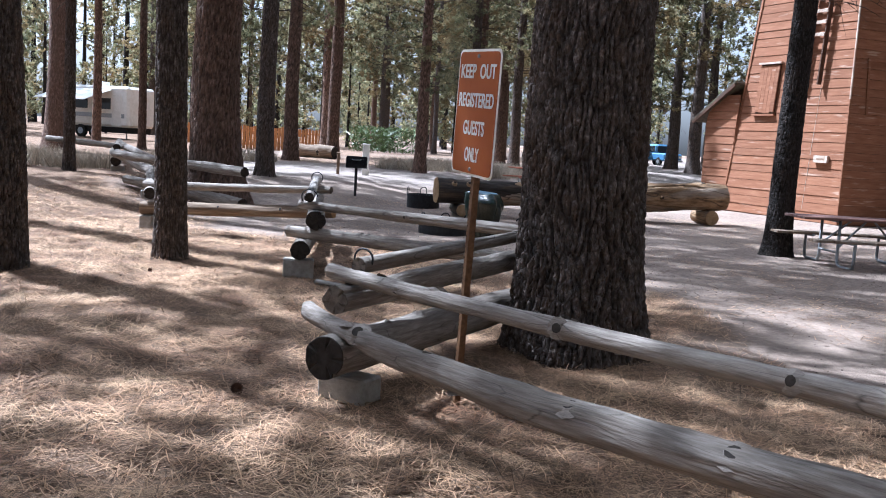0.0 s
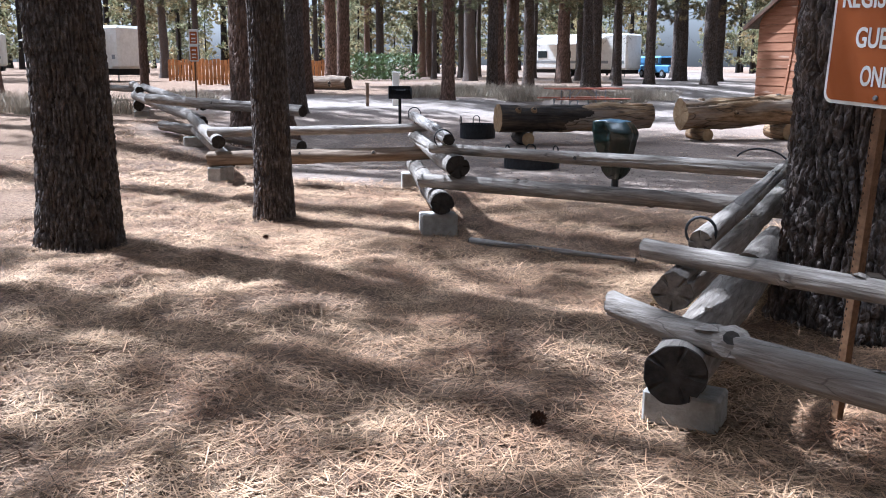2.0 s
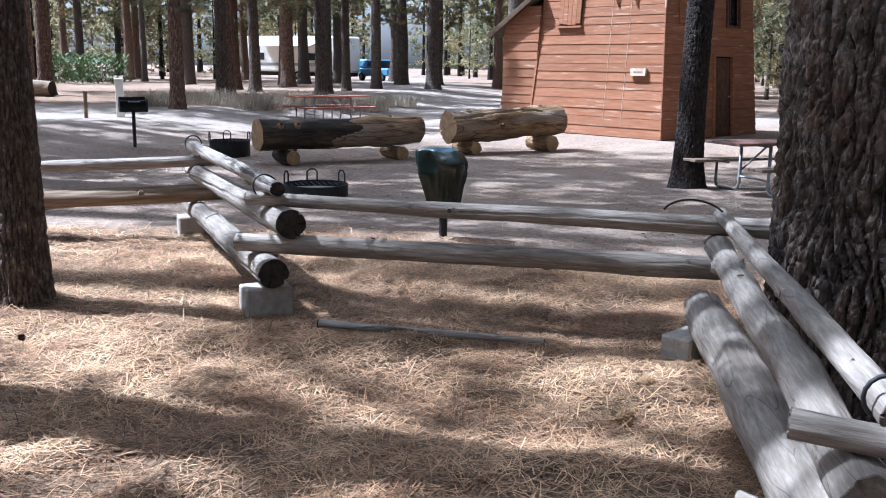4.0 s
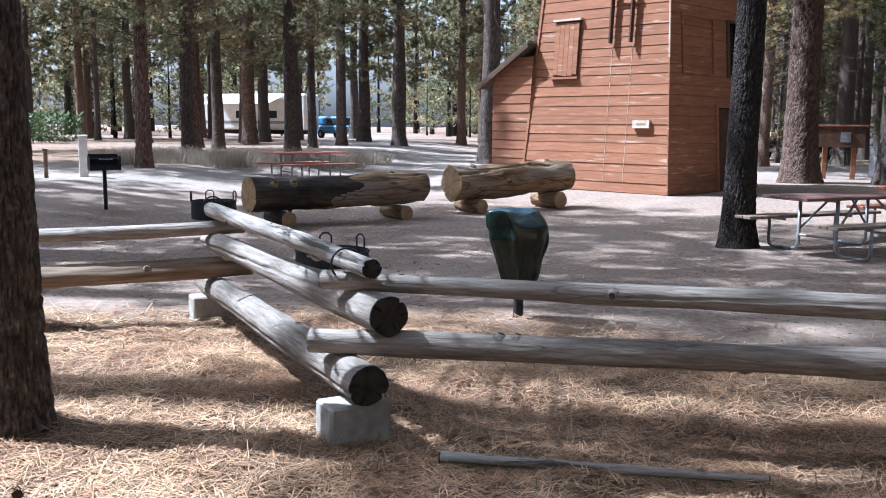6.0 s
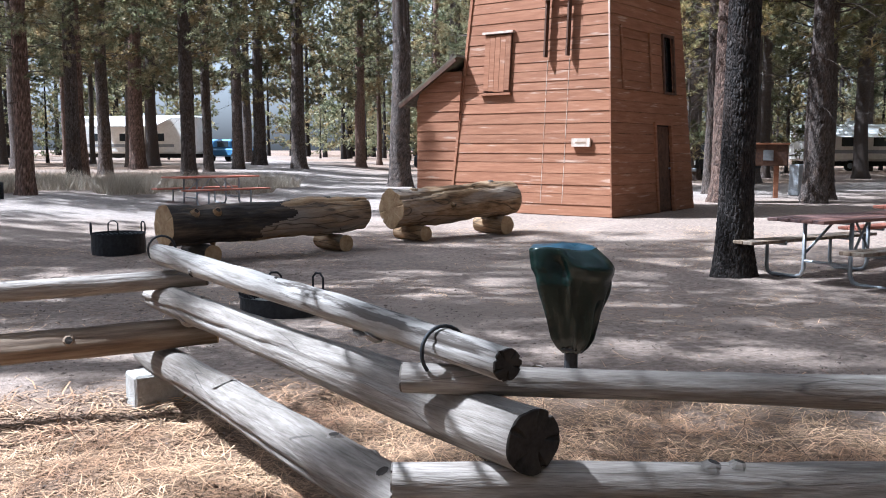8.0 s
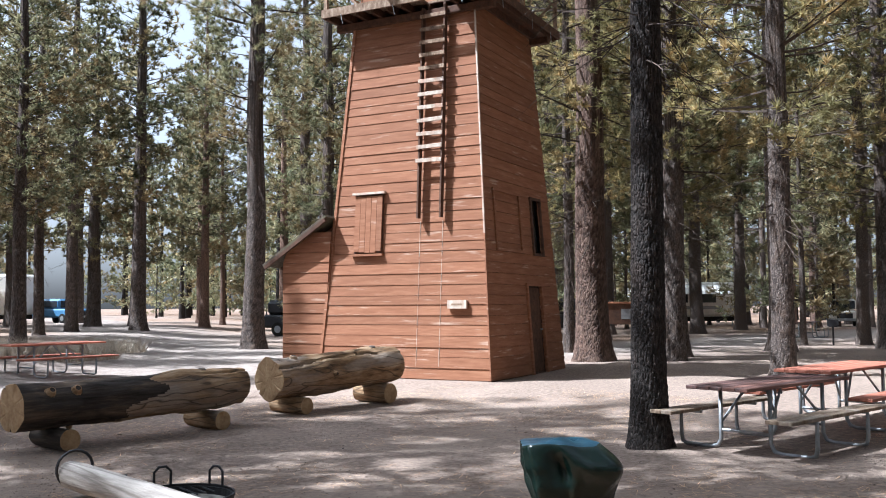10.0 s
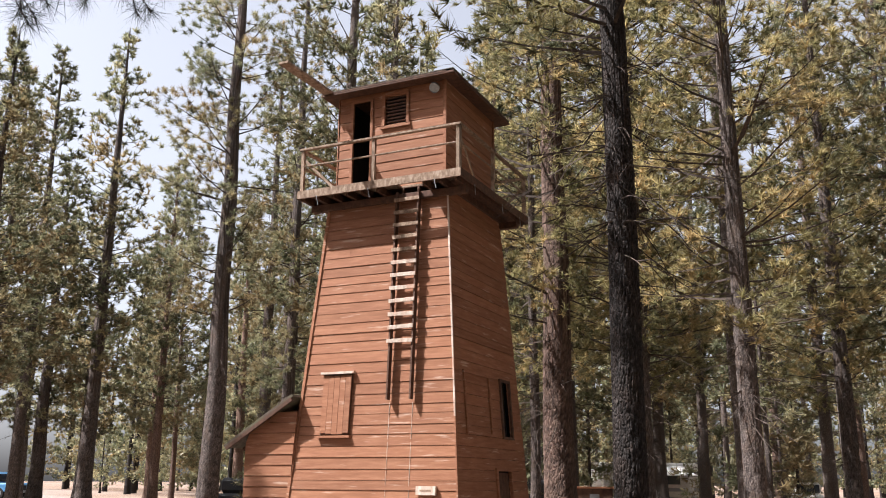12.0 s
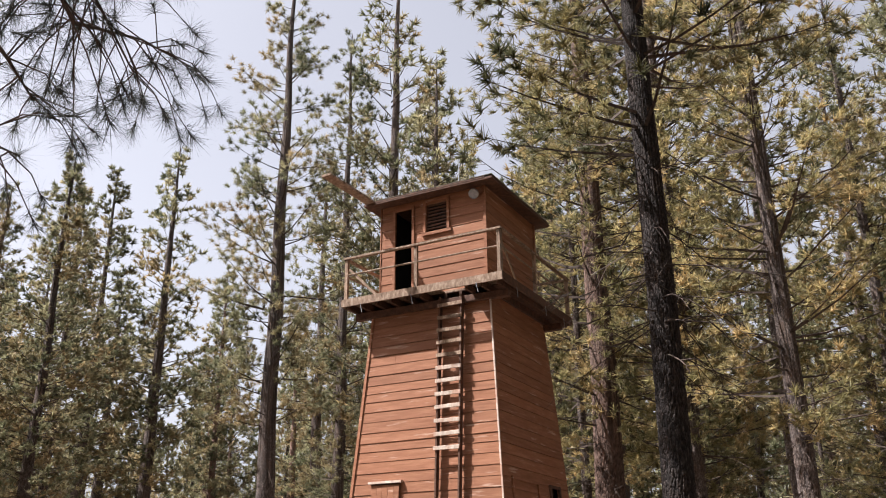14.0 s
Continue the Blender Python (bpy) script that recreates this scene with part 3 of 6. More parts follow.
def rounded_plate(w, h, r, t):
    bm = bmesh.new()
    pts = []
    for cx, cy, a in ((w / 2 - r, h / 2 - r, 0), (-w / 2 + r, h / 2 - r, 90), (-w / 2 + r, -h / 2 + r, 180), (w / 2 - r, -h / 2 + r, 270)):
        pts += [(cx + r * math.cos(radians(a + k * 15)), cy + r * math.sin(radians(a + k * 15))) for k in range(7)]
    f = bm.faces.new([bm.verts.new((x, 0, y)) for x, y in pts])
    ex = bmesh.ops.extrude_face_region(bm, geom=[f])
    bmesh.ops.translate(bm, vec=(0, t, 0), verts=[g for g in ex["geom"] if isinstance(g, bmesh.types.BMVert)])
    bmesh.ops.recalc_face_normals(bm, faces=bm.faces)
    return bm


def keep_out_sign():
    root = new("sign_post")
    root.matrix_basis = pose(0.135, 4.535, 0, 0, 3, -66)
    tagged(root, "brown keep out sign with white letters on a rusty steel post", "sign")
    bm = tube([(0, 0.03, -0.2), (0, 0.03, 1.9)], 0.026, 4)
    part("post", bm, M["rust_steel"], root, "rusty square steel post with holes")
    for i in range(62):
        hole = part("post_hole", tube([(-0.0, -0.0035, 0.06 + i * 0.03), (-0.0, 0.0, 0.06 + i * 0.03)], 0.006, 8), M["black"], root) if i < 46 else None
        if hole:
            hole.location = (-0.0135, 0.0155, 0)
            hole.rotation_euler = (0, 0, radians(-45))
    face = part("sign_plate", rounded_plate(0.515, 0.685, 0.04, 0.004), M["white_paint"], root, "white-bordered brown plate")
    face.location = (0, -0.004, 1.67)
    inner = part("panel", rounded_plate(0.487, 0.657, 0.032, 0.003), M["sign_brown"], face, "orange-brown panel")
    inner.location = (0, -0.0035, 0)
    for text, z, size in SIGN_LETTERS:
        cu = bpy.data.curves.new("lettering", "FONT")
        cu.body, cu.size, cu.align_x, cu.align_y, cu.extrude = text, size, "CENTER", "CENTER", 0.0008
        cu.offset = 0.0022
        tmp = new("lettering_source", cu)
        bpy.context.view_layer.update()
        me = bpy.data.meshes.new_from_object(tmp.evaluated_get(bpy.context.evaluated_depsgraph_get()))
        bpy.data.objects.remove(tmp)
        wide = max(v.co.x for v in me.vertices) - min(v.co.x for v in me.vertices)
        limit = {"KEEP  OUT": 0.43, "REGISTERED": 0.43, "GUESTS": 0.26, "ONLY": 0.175}[text]
        bm = bmesh.new()
        bm.from_mesh(me)
        bmesh.ops.remove_doubles(bm, verts=bm.verts, dist=1e-5)
        seen = set()
        for start in bm.verts:
            if start in seen:
                continue
            island, todo = [], [start]
            seen.add(start)
            while todo:
                v = todo.pop()
                island.append(v)
                for e in v.link_edges:
                    o = e.other_vert(v)
                    if o not in seen:
                        seen.add(o)
                        todo.append(o)
            one = bmesh.new()
            made = {v: one.verts.new(v.co) for v in island}
            for f in {f for v in island for f in v.link_faces}:
                one.faces.new([made[v] for v in f.verts])
            ob = part("letter", one, M["white_paint"], face)
            ob.matrix_basis = Matrix.Translation((0, -0.006, z)) @ pose(0, 0, 0, 90, 0, 0) @ Matrix.Diagonal((limit / wide, 1.05, 1, 1))
        bm.free()
    for z in (0.305, -0.305):
        b = part("bolt", tube([(0, 0, 0), (0, -0.008, 0)], [0.011, 0.008], 8), M["galvanised"], face)
        b.location = (0, -0.0065, z)


keep_out_sign()


def site_sign(x, y, a):
    """A tall narrow two-panel notice on a thin steel post."""
    root = new("site_sign")
    root.matrix_basis = pose(x, y, float(fall(x, y)), 0, 0, a)
    tagged(root, "narrow white site sign with red-brown panels on a thin post", "sign")
    part("post", tube([(0, 0.02, -0.2), (0, 0.02, 1.95)], 0.022, 6), M["rust_steel"], root)
    face = part("sign_plate", rounded_plate(0.26, 0.80, 0.02, 0.004), M["white_paint"], root, "white plate")
    face.location = (0, -0.006, 1.62)
    for z, h in ((0.19, 0.30), (-0.20, 0.34)):
        panel = part("panel", rounded_plate(0.20, h, 0.02, 0.003), M["sign_brown"], face, "red-brown panel")
        panel.location = (0, -0.0035, z)
        for k in (0.08, -0.02, -0.10):
            bar = part("writing", rounded_plate(0.12, 0.035, 0.004, 0.002), M["white_paint"], face)
            bar.location = (0, -0.006, z + k)


site_sign(-7.45, 24.6, -16)

# ---- lookout tower ----
W, K = 4.35, 0.073
tower = new("lookout_tower")
tower.matrix_basis = pose(9.78, 21.88, 0, 0, 0, -67.2)
tagged(tower, "tall tapered lookout tower of red-brown boards with a railed cabin", "tower")


def wall_point(j, s, z, out, half):
    """A point on wall j: s metres along it from its middle, z up, out from its face."""
    a = j * math.pi / 2
    x, y = s, -half(z) - out
    return Vector((x * math.cos(a) - y * math.sin(a) - W / 2, x * math.sin(a) + y * math.cos(a) + W / 2, z))


def slab(j, s0a, s1a, s0b, s1b, z0, z1, o0, o1, half, thick=0.03):
    """A board on wall j, from z0 to z1, its lower edge o0 and its upper edge o1 proud."""
    bm = bmesh.new()
    v = [bm.verts.new(wall_point(j, s, z, o, half)) for s, z, o in (
        (s0a, z0, o0), (s1a, z0, o0), (s1b, z1, o1), (s0b, z1, o1), (s0a, z0, o0 - thick), (s1a, z0, o0 - thick), (s1b, z1, o1 - thick), (s0b, z1, o1 - thick))]
    for f in ((0, 1, 2, 3), (7, 6, 5, 4), (0, 4, 5, 1), (1, 5, 6, 2), (2, 6, 7, 3), (3, 7, 4, 0)):
        bm.faces.new([v[i] for i in f])
    return bm


def siding(parent, j, half, zs, openings, mat, rng, name="board"):
    for z0, z1 in zip(zs[:-1], zs[1:]):
        cuts = sorted((o[0], o[1]) for o in openings if o[2] < (z0 + z1) / 2 < o[3])
        h0, h1 = half(z0), half(z1)
        spans, last = [], None
        for a, b in cuts:
            spans.append((last, a))
            last = b
        spans.append((last, None))
        for a, b in spans:
            wob = rng.uniform(-0.004, 0.004)
            part(name, slab(j, -h0 if a is None else a, h0 if b is None else b, -h1 if a is None else a, h1 if b is None else b, z0, z1 - 0.006, 0.017 + wob, 0.006 + wob, half), mat, parent)


def body_half(z):
    return W / 2 - K * z


def cabin_half(z):
    return 1.45


def deck_half(z):
    return 2.13


rng = random.Random(5)
zs = [0.02]
while zs[-1] < 8.1:
    zs.append(min(zs[-1] + rng.choice((0.2, 0.235, 0.235, 0.25)), 8.3))
# added black core: its colour gives the openings their inner shade
core = bmesh.new()
ring = [[core.verts.new(wall_point(j, -body_half(z) + 0.12, z, -0.12, body_half)) for j in range(4)] for z in (0.0, 8.3)]
for k in range(4):
    core.faces.new((ring[0][k], ring[0][(k + 1) % 4], ring[1][(k + 1) % 4], ring[1][k]))
core.faces.new(ring[1])
part("inner_lining", core, M["black"], tower, "black box standing in for the shaded inside of the tower")
OPEN = {0: [], 1: [(2.87 - W / 2, 3.38 - W / 2, 2.82, 4.10), (2.28 - W / 2, 3.08 - W / 2, 0.0, 2.03)], 2: [], 3: []}
for j in range(4):
    base = part("wall", slab(j, -body_half(0.0) + 0.05, body_half(0.0) - 0.05, -body_half(0.02) + 0.05, body_half(0.02) - 0.05, -0.05, 0.02, 0.0, 0.0, body_half), M["dark_wood"], tower, "red-brown lap-sided wall")
    siding(base, j, body_half, zs, OPEN[j], M["red_board"], rng)


def strip(name, j, s0, z0, s1, z1, w, proud, half, mat, parent, thick=0.03):
    p0, p1 = wall_point(j, s0, z0, proud - thick / 2, half), wall_point(j, s1, z1, proud - thick / 2, half)
    return part(name, beam(p0, p1, w, thick, 0.003) if abs(s1 - s0) > abs(z1 - z0) else tube([p0, p1], w * 0.5, 4), mat, parent)


def flat_board(name, j, s0, s1, z0, z1, o0, o1, half, mat, parent, label=""):
    return part(name, slab(j, s0, s1, s0, s1, z0, z1, o1, o1, half, o1 - o0), mat, parent, label)


# pale corner boards
for z0, z1, m in ((0.02, 3.12, "red_board"), (3.12, 8.2, "pale_trim")):
    bm = slab(0, body_half(z0) - 0.015, body_half(z0) + 0.02, body_half(z1) - 0.015, body_half(z1) + 0.02, z0, z1, 0.045, 0.045, body_half, 0.035)
    part("corner_board", bm, M[m], tower)
bm = slab(0, -body_half(0.02) - 0.02, -body_half(0.02) + 0.05, -body_half(8.2) - 0.02, -body_half(8.2) + 0.05, 0.02, 8.2, 0.04, 0.04, body_half, 0.03)
part("corner_board", bm, M["red_board"], tower)
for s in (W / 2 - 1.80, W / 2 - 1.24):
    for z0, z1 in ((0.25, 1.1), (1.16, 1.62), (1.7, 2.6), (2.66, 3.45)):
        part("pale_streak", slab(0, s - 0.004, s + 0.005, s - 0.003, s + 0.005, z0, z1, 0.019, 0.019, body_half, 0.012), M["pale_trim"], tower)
# shutter on the front
sh = flat_board("shutter", 0, W / 2 - 3.50, W / 2 - 2.76, 2.78, 4.12, 0.02, 0.05, body_half, M["dark_wood"], tower, "closed shutter of upright planks")
for i in range(5):
    a = W / 2 - 3.49 + i * 0.146
    flat_board("plank", 0, a, a + 0.138, 2.80 + rng.uniform(-0.02, 0.02), 4.08, 0.05, 0.075 + rng.uniform(0, 0.008), body_half, M["red_board"], sh)
flat_board("drip_cap", 0, W / 2 - 3.56, W / 2 - 2.70, 4.12, 4.17, 0.02, 0.12, body_half, M["pale_trim"], tower)
flat_board("sill", 0, W / 2 - 3.56, W / 2 - 2.72, 2.71, 2.76, 0.02, 0.10, body_half, M["red_board"], tower)
# name plaque
pl = flat_board("plaque", 0, W / 2 - 1.03, W / 2 - 0.58, 1.52, 1.70, 0.03, 0.10, body_half, M["pale_trim"], tower, "small pale wooden plaque")
flat_board("writing", 0, W / 2 - 0.94, W / 2 - 0.67, 1.59, 1.63, 0.10, 0.103, body_half, M["old_wood"], pl)
# hatch, window and door in the shaded side
for a, b, z0, z1 in ((0.70, 0.76, 2.78, 4.16), (2.10, 2.16, 2.78, 4.16), (0.76, 2.10, 2.78, 2.84), (0.76, 2.10, 4.10, 4.16)):
    flat_board("hatch_trim", 1, a - W / 2, b - W / 2, z0, z1, 0.02, 0.055, body_half, M["red_board"], tower)
win = flat_board("window", 1, 2.87 - W / 2, 3.38 - W / 2, 2.82, 4.10, -0.115, -0.10, body_half, M["glass"], tower, "dark window")
for a, b, z0, z1 in ((2.80, 2.87, 2.76, 4.16), (3.38, 3.45, 2.76, 4.16), (2.87, 3.38, 4.10, 4.16), (2.87, 3.38, 2.76, 2.82), (3.10, 3.14, 2.82, 4.10)):
    flat_board("window_frame", 1, a - W / 2, b - W / 2, z0, z1, 0.0 if b - a > 0.05 else -0.09, 0.06 if b - a > 0.05 else -0.06, body_half, M["dark_wood"], win)
door = flat_board("door", 1, 2.30 - W / 2, 3.06 - W / 2, 0.03, 2.0, -0.09, -0.03, body_half, M["dark_wood"], tower, "brown plank door set into the wall")
for i in range(4):
    flat_board("plank", 1, 2.31 + i * 0.187 - W / 2, 2.487 + i * 0.187 - W / 2, 0.06, 1.98, -0.03, -0.018, body_half, M["dark_wood"], door)
for a, b, z0, z1 in ((2.20, 2.28, 0.0, 2.10), (3.08, 3.16, 0.0, 2.10), (2.28, 3.08, 2.03, 2.10)):
    flat_board("door_frame", 1, a - W / 2, b - W / 2, z0, z1, 0.0, 0.06, body_half, M["red_board"], door)
flat_board("doorknob", 1, 2.98 - W / 2, 3.02 - W / 2, 1.0, 1.04, -0.02, 0.03, body_half, M["galvanised"], door)

# ladder hung from the deck
ladder = part("ladder", slab(0, W / 2 - 1.815, W / 2 - 1.775, W / 2 - 1.85, W / 2 - 1.81, 3.5, 8.3, 0.19, 0.19, body_half, 0.13), M["dark_wood"], tower, "steep wooden ladder with pale rungs")
part("rail", slab(0, W / 2 - 1.25, W / 2 - 1.21, W / 2 - 1.29, W / 2 - 1.25, 3.5, 8.3, 0.19, 0.19, body_half, 0.13), M["dark_wood"], ladder)
z = 4.78
while z < 8.2:
    part("rung", beam(wall_point(0, W / 2 - 1.86, z, 0.21, body_half), wall_point(0, W / 2 - 1.22, z + rng.uniform(-0.015, 0.015), 0.21, body_half), 0.035, 0.085), M["pale_trim" if z < 6.6 else "old_wood"], ladder)
    z += 0.30

# lean-to against the far end of the front
def lean_half(z):
    return W / 2 - 0.04


def lean_top(s):
    return 3.62 - (-W / 2 + 0.30 - s) * 0.63 if s < 0 else 0


shed = part("lean_to", beam((-5.46, 0.3, 0.0), (-5.46, 3.6, 0.0), 0.1, 0.1), M["dark_wood"], tower, "lean-to shed of red boards with a sloping roof")
z = 0.02
while z < 3.3:
    z1 = z + 0.235
    left = -5.46
    lo = max(-5.46, -4.25 - (3.55 - z1) / 0.63) if z1 > 2.62 else -5.46
    right = -W + K * z + 0.03
    if lo < right - 0.1:
        bm = bmesh.new()
        lo0 = max(-5.46, -4.25 - (3.55 - z) / 0.63) if z > 2.62 else -5.46
        pts = [(lo0, z), (right, z), (right, z1 - 0.006), (lo, z1 - 0.006)]
        v = [bm.verts.new((x, y, zz)) for y, off in ((0.10, 0), (0.13, 0)) for x, zz in pts]
        for i in range(4):
            if i < 2:
                v[i].co.y -= 0.016
        for f in ((0, 1, 2, 3), (7, 6, 5, 4), (0, 4, 5, 1), (1, 5, 6, 2), (2, 6, 7, 3), (3, 7, 4, 0)):
            bm.faces.new([v[i] for i in f])
        part("board", bm, M["red_board"], shed)
    z = z1
for z in [0.02 + 0.235 * i for i in range(11)]:
    part("board", box(-5.49, 0.13, z, -5.45, 3.5, z + 0.229), M["red_board"], shed)
roof = part("shed_roof", beam((-4.72 - 0.28, -0.12, 3.10), (-4.72 - 0.28, 3.75, 3.10), 2.12, 0.07), M["shingle"], shed, "sloping board roof")
roof.matrix_basis = Matrix.Translation((-5.0, 0, 3.10)) @ pose(0, 0, 0, 0, -31.5, 0) @ Matrix.Translation((5.0, 0, -3.10))
for y in (-0.1, 0.55, 1.2, 1.85, 2.5, 3.15, 3.7):
    part("rafter", beam((-5.86, y, 2.50), (-4.12, y, 3.57), 0.05, 0.09), M["dark_wood"], shed)

# deck
HATCH = (-1.90, -1.10, 0.14, 0.62)
deck = part("deck", box(-W / 2 - 2.10, HATCH[3], 8.44, -W / 2 + 2.10, W / 2 + 2.10, 8.455), M["dark_wood"], tower, "weathered plank deck on joists")
for i in range(17):
    x = -W / 2 - 2.10 + i * 0.2475
    part("deck_plank", box(x, HATCH[3] if HATCH[0] - 0.12 < x < HATCH[1] - 0.12 else W / 2 - 2.11, 8.458, x + 0.24, W / 2 + 2.11, 8.495), M["old_wood"], deck)
for i in range(11):
    x = -W / 2 - 2.0 + i * 0.40
    part("joist", box(x - 0.03, HATCH[3] if HATCH[0] < x < HATCH[1] else W / 2 - 2.08, 8.27, x + 0.03, W / 2 + 2.10, 8.438), M["dark_wood"], deck)
for y in (W / 2 - 1.6, W / 2 + 1.6):
    part("carrier_beam", box(-W / 2 - 2.05, y - 0.08, 8.10, -W / 2 + 2.07, y + 0.08, 8.268, 0.01), M["dark_wood"], deck)
for j in range(4):
    f = part("fascia", slab(j, -2.15, 2.15, -2.15, 2.15, 8.33, 8.52, 0.03, 0.03, deck_half, 0.045), M["old_wood" if j == 0 else "dark_wood"], deck)
for j, s in ((0, -1.6), (0, -0.2), (0, 1.5), (1, -1.4), (1, 0.3), (1, 1.5)):
    part("hanger", tube([wall_point(j, s, 8.35, 0.035, deck_half), wall_point(j, s + 0.05, 8.12, 0.03, deck_half)], 0.008, 4), M["galvanised"], deck)

# railing
for j in range(4):
    rail = part("railing", beam(wall_point(j, -2.14, 9.58, -0.03, deck_half), wall_point(j, 2.14, 9.58, -0.03, deck_half), 0.10, 0.05), M["old_wood"], tower, "weathered wooden hand rail")
    part("mid_rail", tube([wall_point(j, -2.1, 9.15, -0.03, deck_half), wall_point(j, 2.1, 9.15, -0.03, deck_half)], 0.022, 6), M["old_wood"], rail)
    for s in (-2.06, -0.1, 2.06):
        part("post", tube([wall_point(j, s, 8.45, -0.05, deck_half), wall_point(j, s, 9.6, -0.05, deck_half)], 0.055, 4), M["old_wood"], rail)
    part("brace", beam(wall_point(j, -2.0, 9.3, -0.05, deck_half), wall_point(j, -1.2, 8.52, -0.05, deck_half), 0.03, 0.06), M["old_wood"], rail)

# cabin
czs = [8.5 + 0.237 * i for i in range(12)]
copen = {0: [(-1.05, -0.57, 8.5, 10.85), (-0.17, 0.42, 10.18, 10.90)], 1: [], 2: [], 3: []}
# black box added behind the cabin doorway, shade given as colour
dark_box = bmesh.new()
rr = [[dark_box.verts.new(wall_point(j, -1.30, zz, -0.15, cabin_half)) for j in range(4)] for zz in (8.5, 11.1)]
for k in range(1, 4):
    dark_box.faces.new((rr[0][k], rr[0][(k + 1) % 4], rr[1][(k + 1) % 4], rr[1][k]))
dark_box.faces.new(rr[1])
part("cabin_lining", dark_box, M["black"], tower, "black box standing in for the shaded inside of the cabin")
for j in range(4):
    cw = part("cabin_wall", slab(j, -1.43, 1.43, -1.43, 1.43, 8.46, 8.5, 0, 0, cabin_half), M["dark_wood"], tower, "red-brown boarded cabin wall")
    siding(cw, j, cabin_half, czs, copen[j], M["red_board"], rng)
    flat_board("corner_board", j, 1.40, 1.48, 8.5, 11.1, 0.02, 0.045, cabin_half, M["red_board"], cw)
vent = flat_board("louver_vent", 0, -0.17, 0.42, 10.18, 10.90, -0.12, -0.10, cabin_half, M["black"], tower, "louvered vent with red slats")
for i in range(8):
    flat_board("slat", 0, -0.16, 0.41, 10.20 + i * 0.088, 10.235 + i * 0.088, -0.03, 0.01, cabin_half, M["dark_wood"], vent)
for a, b, z0, z1 in ((-0.24, -0.17, 10.10, 10.97), (0.42, 0.49, 10.10, 10.97), (-0.17, 0.42, 10.90, 10.97), (-0.28, 0.53, 10.05, 10.12)):
    flat_board("vent_frame", 0, a, b, z0, z1, 0.02, 0.06, cabin_half, M["red_board"], vent)
for a, b, z0, z1 in ((-1.12, -1.05, 8.5, 10.92), (-0.57, -0.50, 8.5, 10.92), (-1.05, -0.57, 10.85, 10.92)):
    flat_board("doorway_frame", 0, a, b, z0, z1, 0.0, 0.05, cabin_half, M["red_board"], tower)
lamp = part("floodlight", tube([wall_point(0, 1.2, 10.86, 0.02, cabin_half), wall_point(0, 1.2, 10.86, 0.06, cabin_half), wall_point(0, 1.22, 10.82, 0.16, cabin_half), wall_point(0, 1.22, 10.81, 0.17, cabin_half)], [0.03, 0.05, 0.13, 0.12], 16), M["galvanised"], tower, "round unlit floodlight")

# hipped roof with shingle courses
EAVE, PEAK, RH = 11.06, 12.0, 1.80
for j in range(4):
    rf = part("roof", slab(j, -1.6, 1.6, -1.6, 1.6, EAVE, EAVE + 0.06, 0.0, 0.0, lambda z: RH, 0.05), M["dark_wood"], tower, "low hipped roof of old shingles")
    n = 9
    for i in range(n):
        t0, t1 = i / n, (i + 1.25) / n
        h0, h1 = RH * (1 - t0), max(RH * (1 - t1), 0.01)
        z0, z1 = EAVE + 0.06 + (PEAK - EAVE) * t0, EAVE + 0.06 + (PEAK - EAVE) * min(t1, 1)
        m = 1 + int(h0 * 2 / 0.32)
        for q in range(m):
            a, b = -h0 + 2 * h0 * q / m, -h0 + 2 * h0 * (q + 1) / m - 0.012
            bm = bmesh.new()
            co = []
            for s, h, zz in ((a, h0, z0), (b, h0, z0), (min(max(b, -h1), h1), h1, z1), (min(max(a, -h1), h1), h1, z1)):
                co.append(wall_point(j, s, zz + rng.uniform(0.02, 0.035) * (h == h0), h, lambda z: 0.0))
            if (co[2] - co[3]).length < 0.01:
                co = co[:3]
            up = [bm.verts.new(p) for p in co]
            dn = [bm.verts.new(p - Vector((0, 0, 0.018))) for p in co]
            bm.faces.new(up)
            bm.faces.new(dn[::-1])
            for e in range(len(co)):
                bm.faces.new((up[e], dn[e], dn[(e + 1) % len(co)], up[(e + 1) % len(co)]))
            part("shingle", bm, M["shingle"], rf)
soffit = box(-W / 2 - RH, W / 2 - RH, EAVE - 0.02, -W / 2 + RH, W / 2 + RH, EAVE + 0.03)
part("soffit", soffit, M["dark_wood"], tower)
part("mast", tube([(-W / 2, W / 2, 11.9), (-W / 2, W / 2, 12.9)], 0.018, 6), M["galvanised"], tower)
part("projecting_plank", beam((-3.78, 1.0, 11.13), (-3.83, -1.50, 11.13), 0.26, 0.06), M["old_wood"], tower, "loose plank jutting out from under the eaves")


# ---- camp clearing ----
M["log_bench"] = material("log_bench", [(0.03, 0.02, 0.014), (0.25, 0.15, 0.075), (0.40, 0.29, 0.18)], scale=(1, 1, 0.22), noise_scale=8, detail=11, furrow=((0.035, 0.025, 0.018), 6, 0.035, 0.8, 0.05, 0.4), bump=1.0, bump_scale=18,
                          blotch=(0.30, 0.26, 0.225), blotch_scale=1.8, blotch_amount=0.7, rough=0.9, bump_distance=0.02)
M["log_charred"] = material("log_charred", [(0.012, 0.010, 0.009), (0.045, 0.036, 0.03), (0.13, 0.09, 0.06)], scale=(1, 1, 0.12), noise_scale=10, detail=9, bump=0.9, bump_scale=16, rough=0.95, bump_distance=0.03)


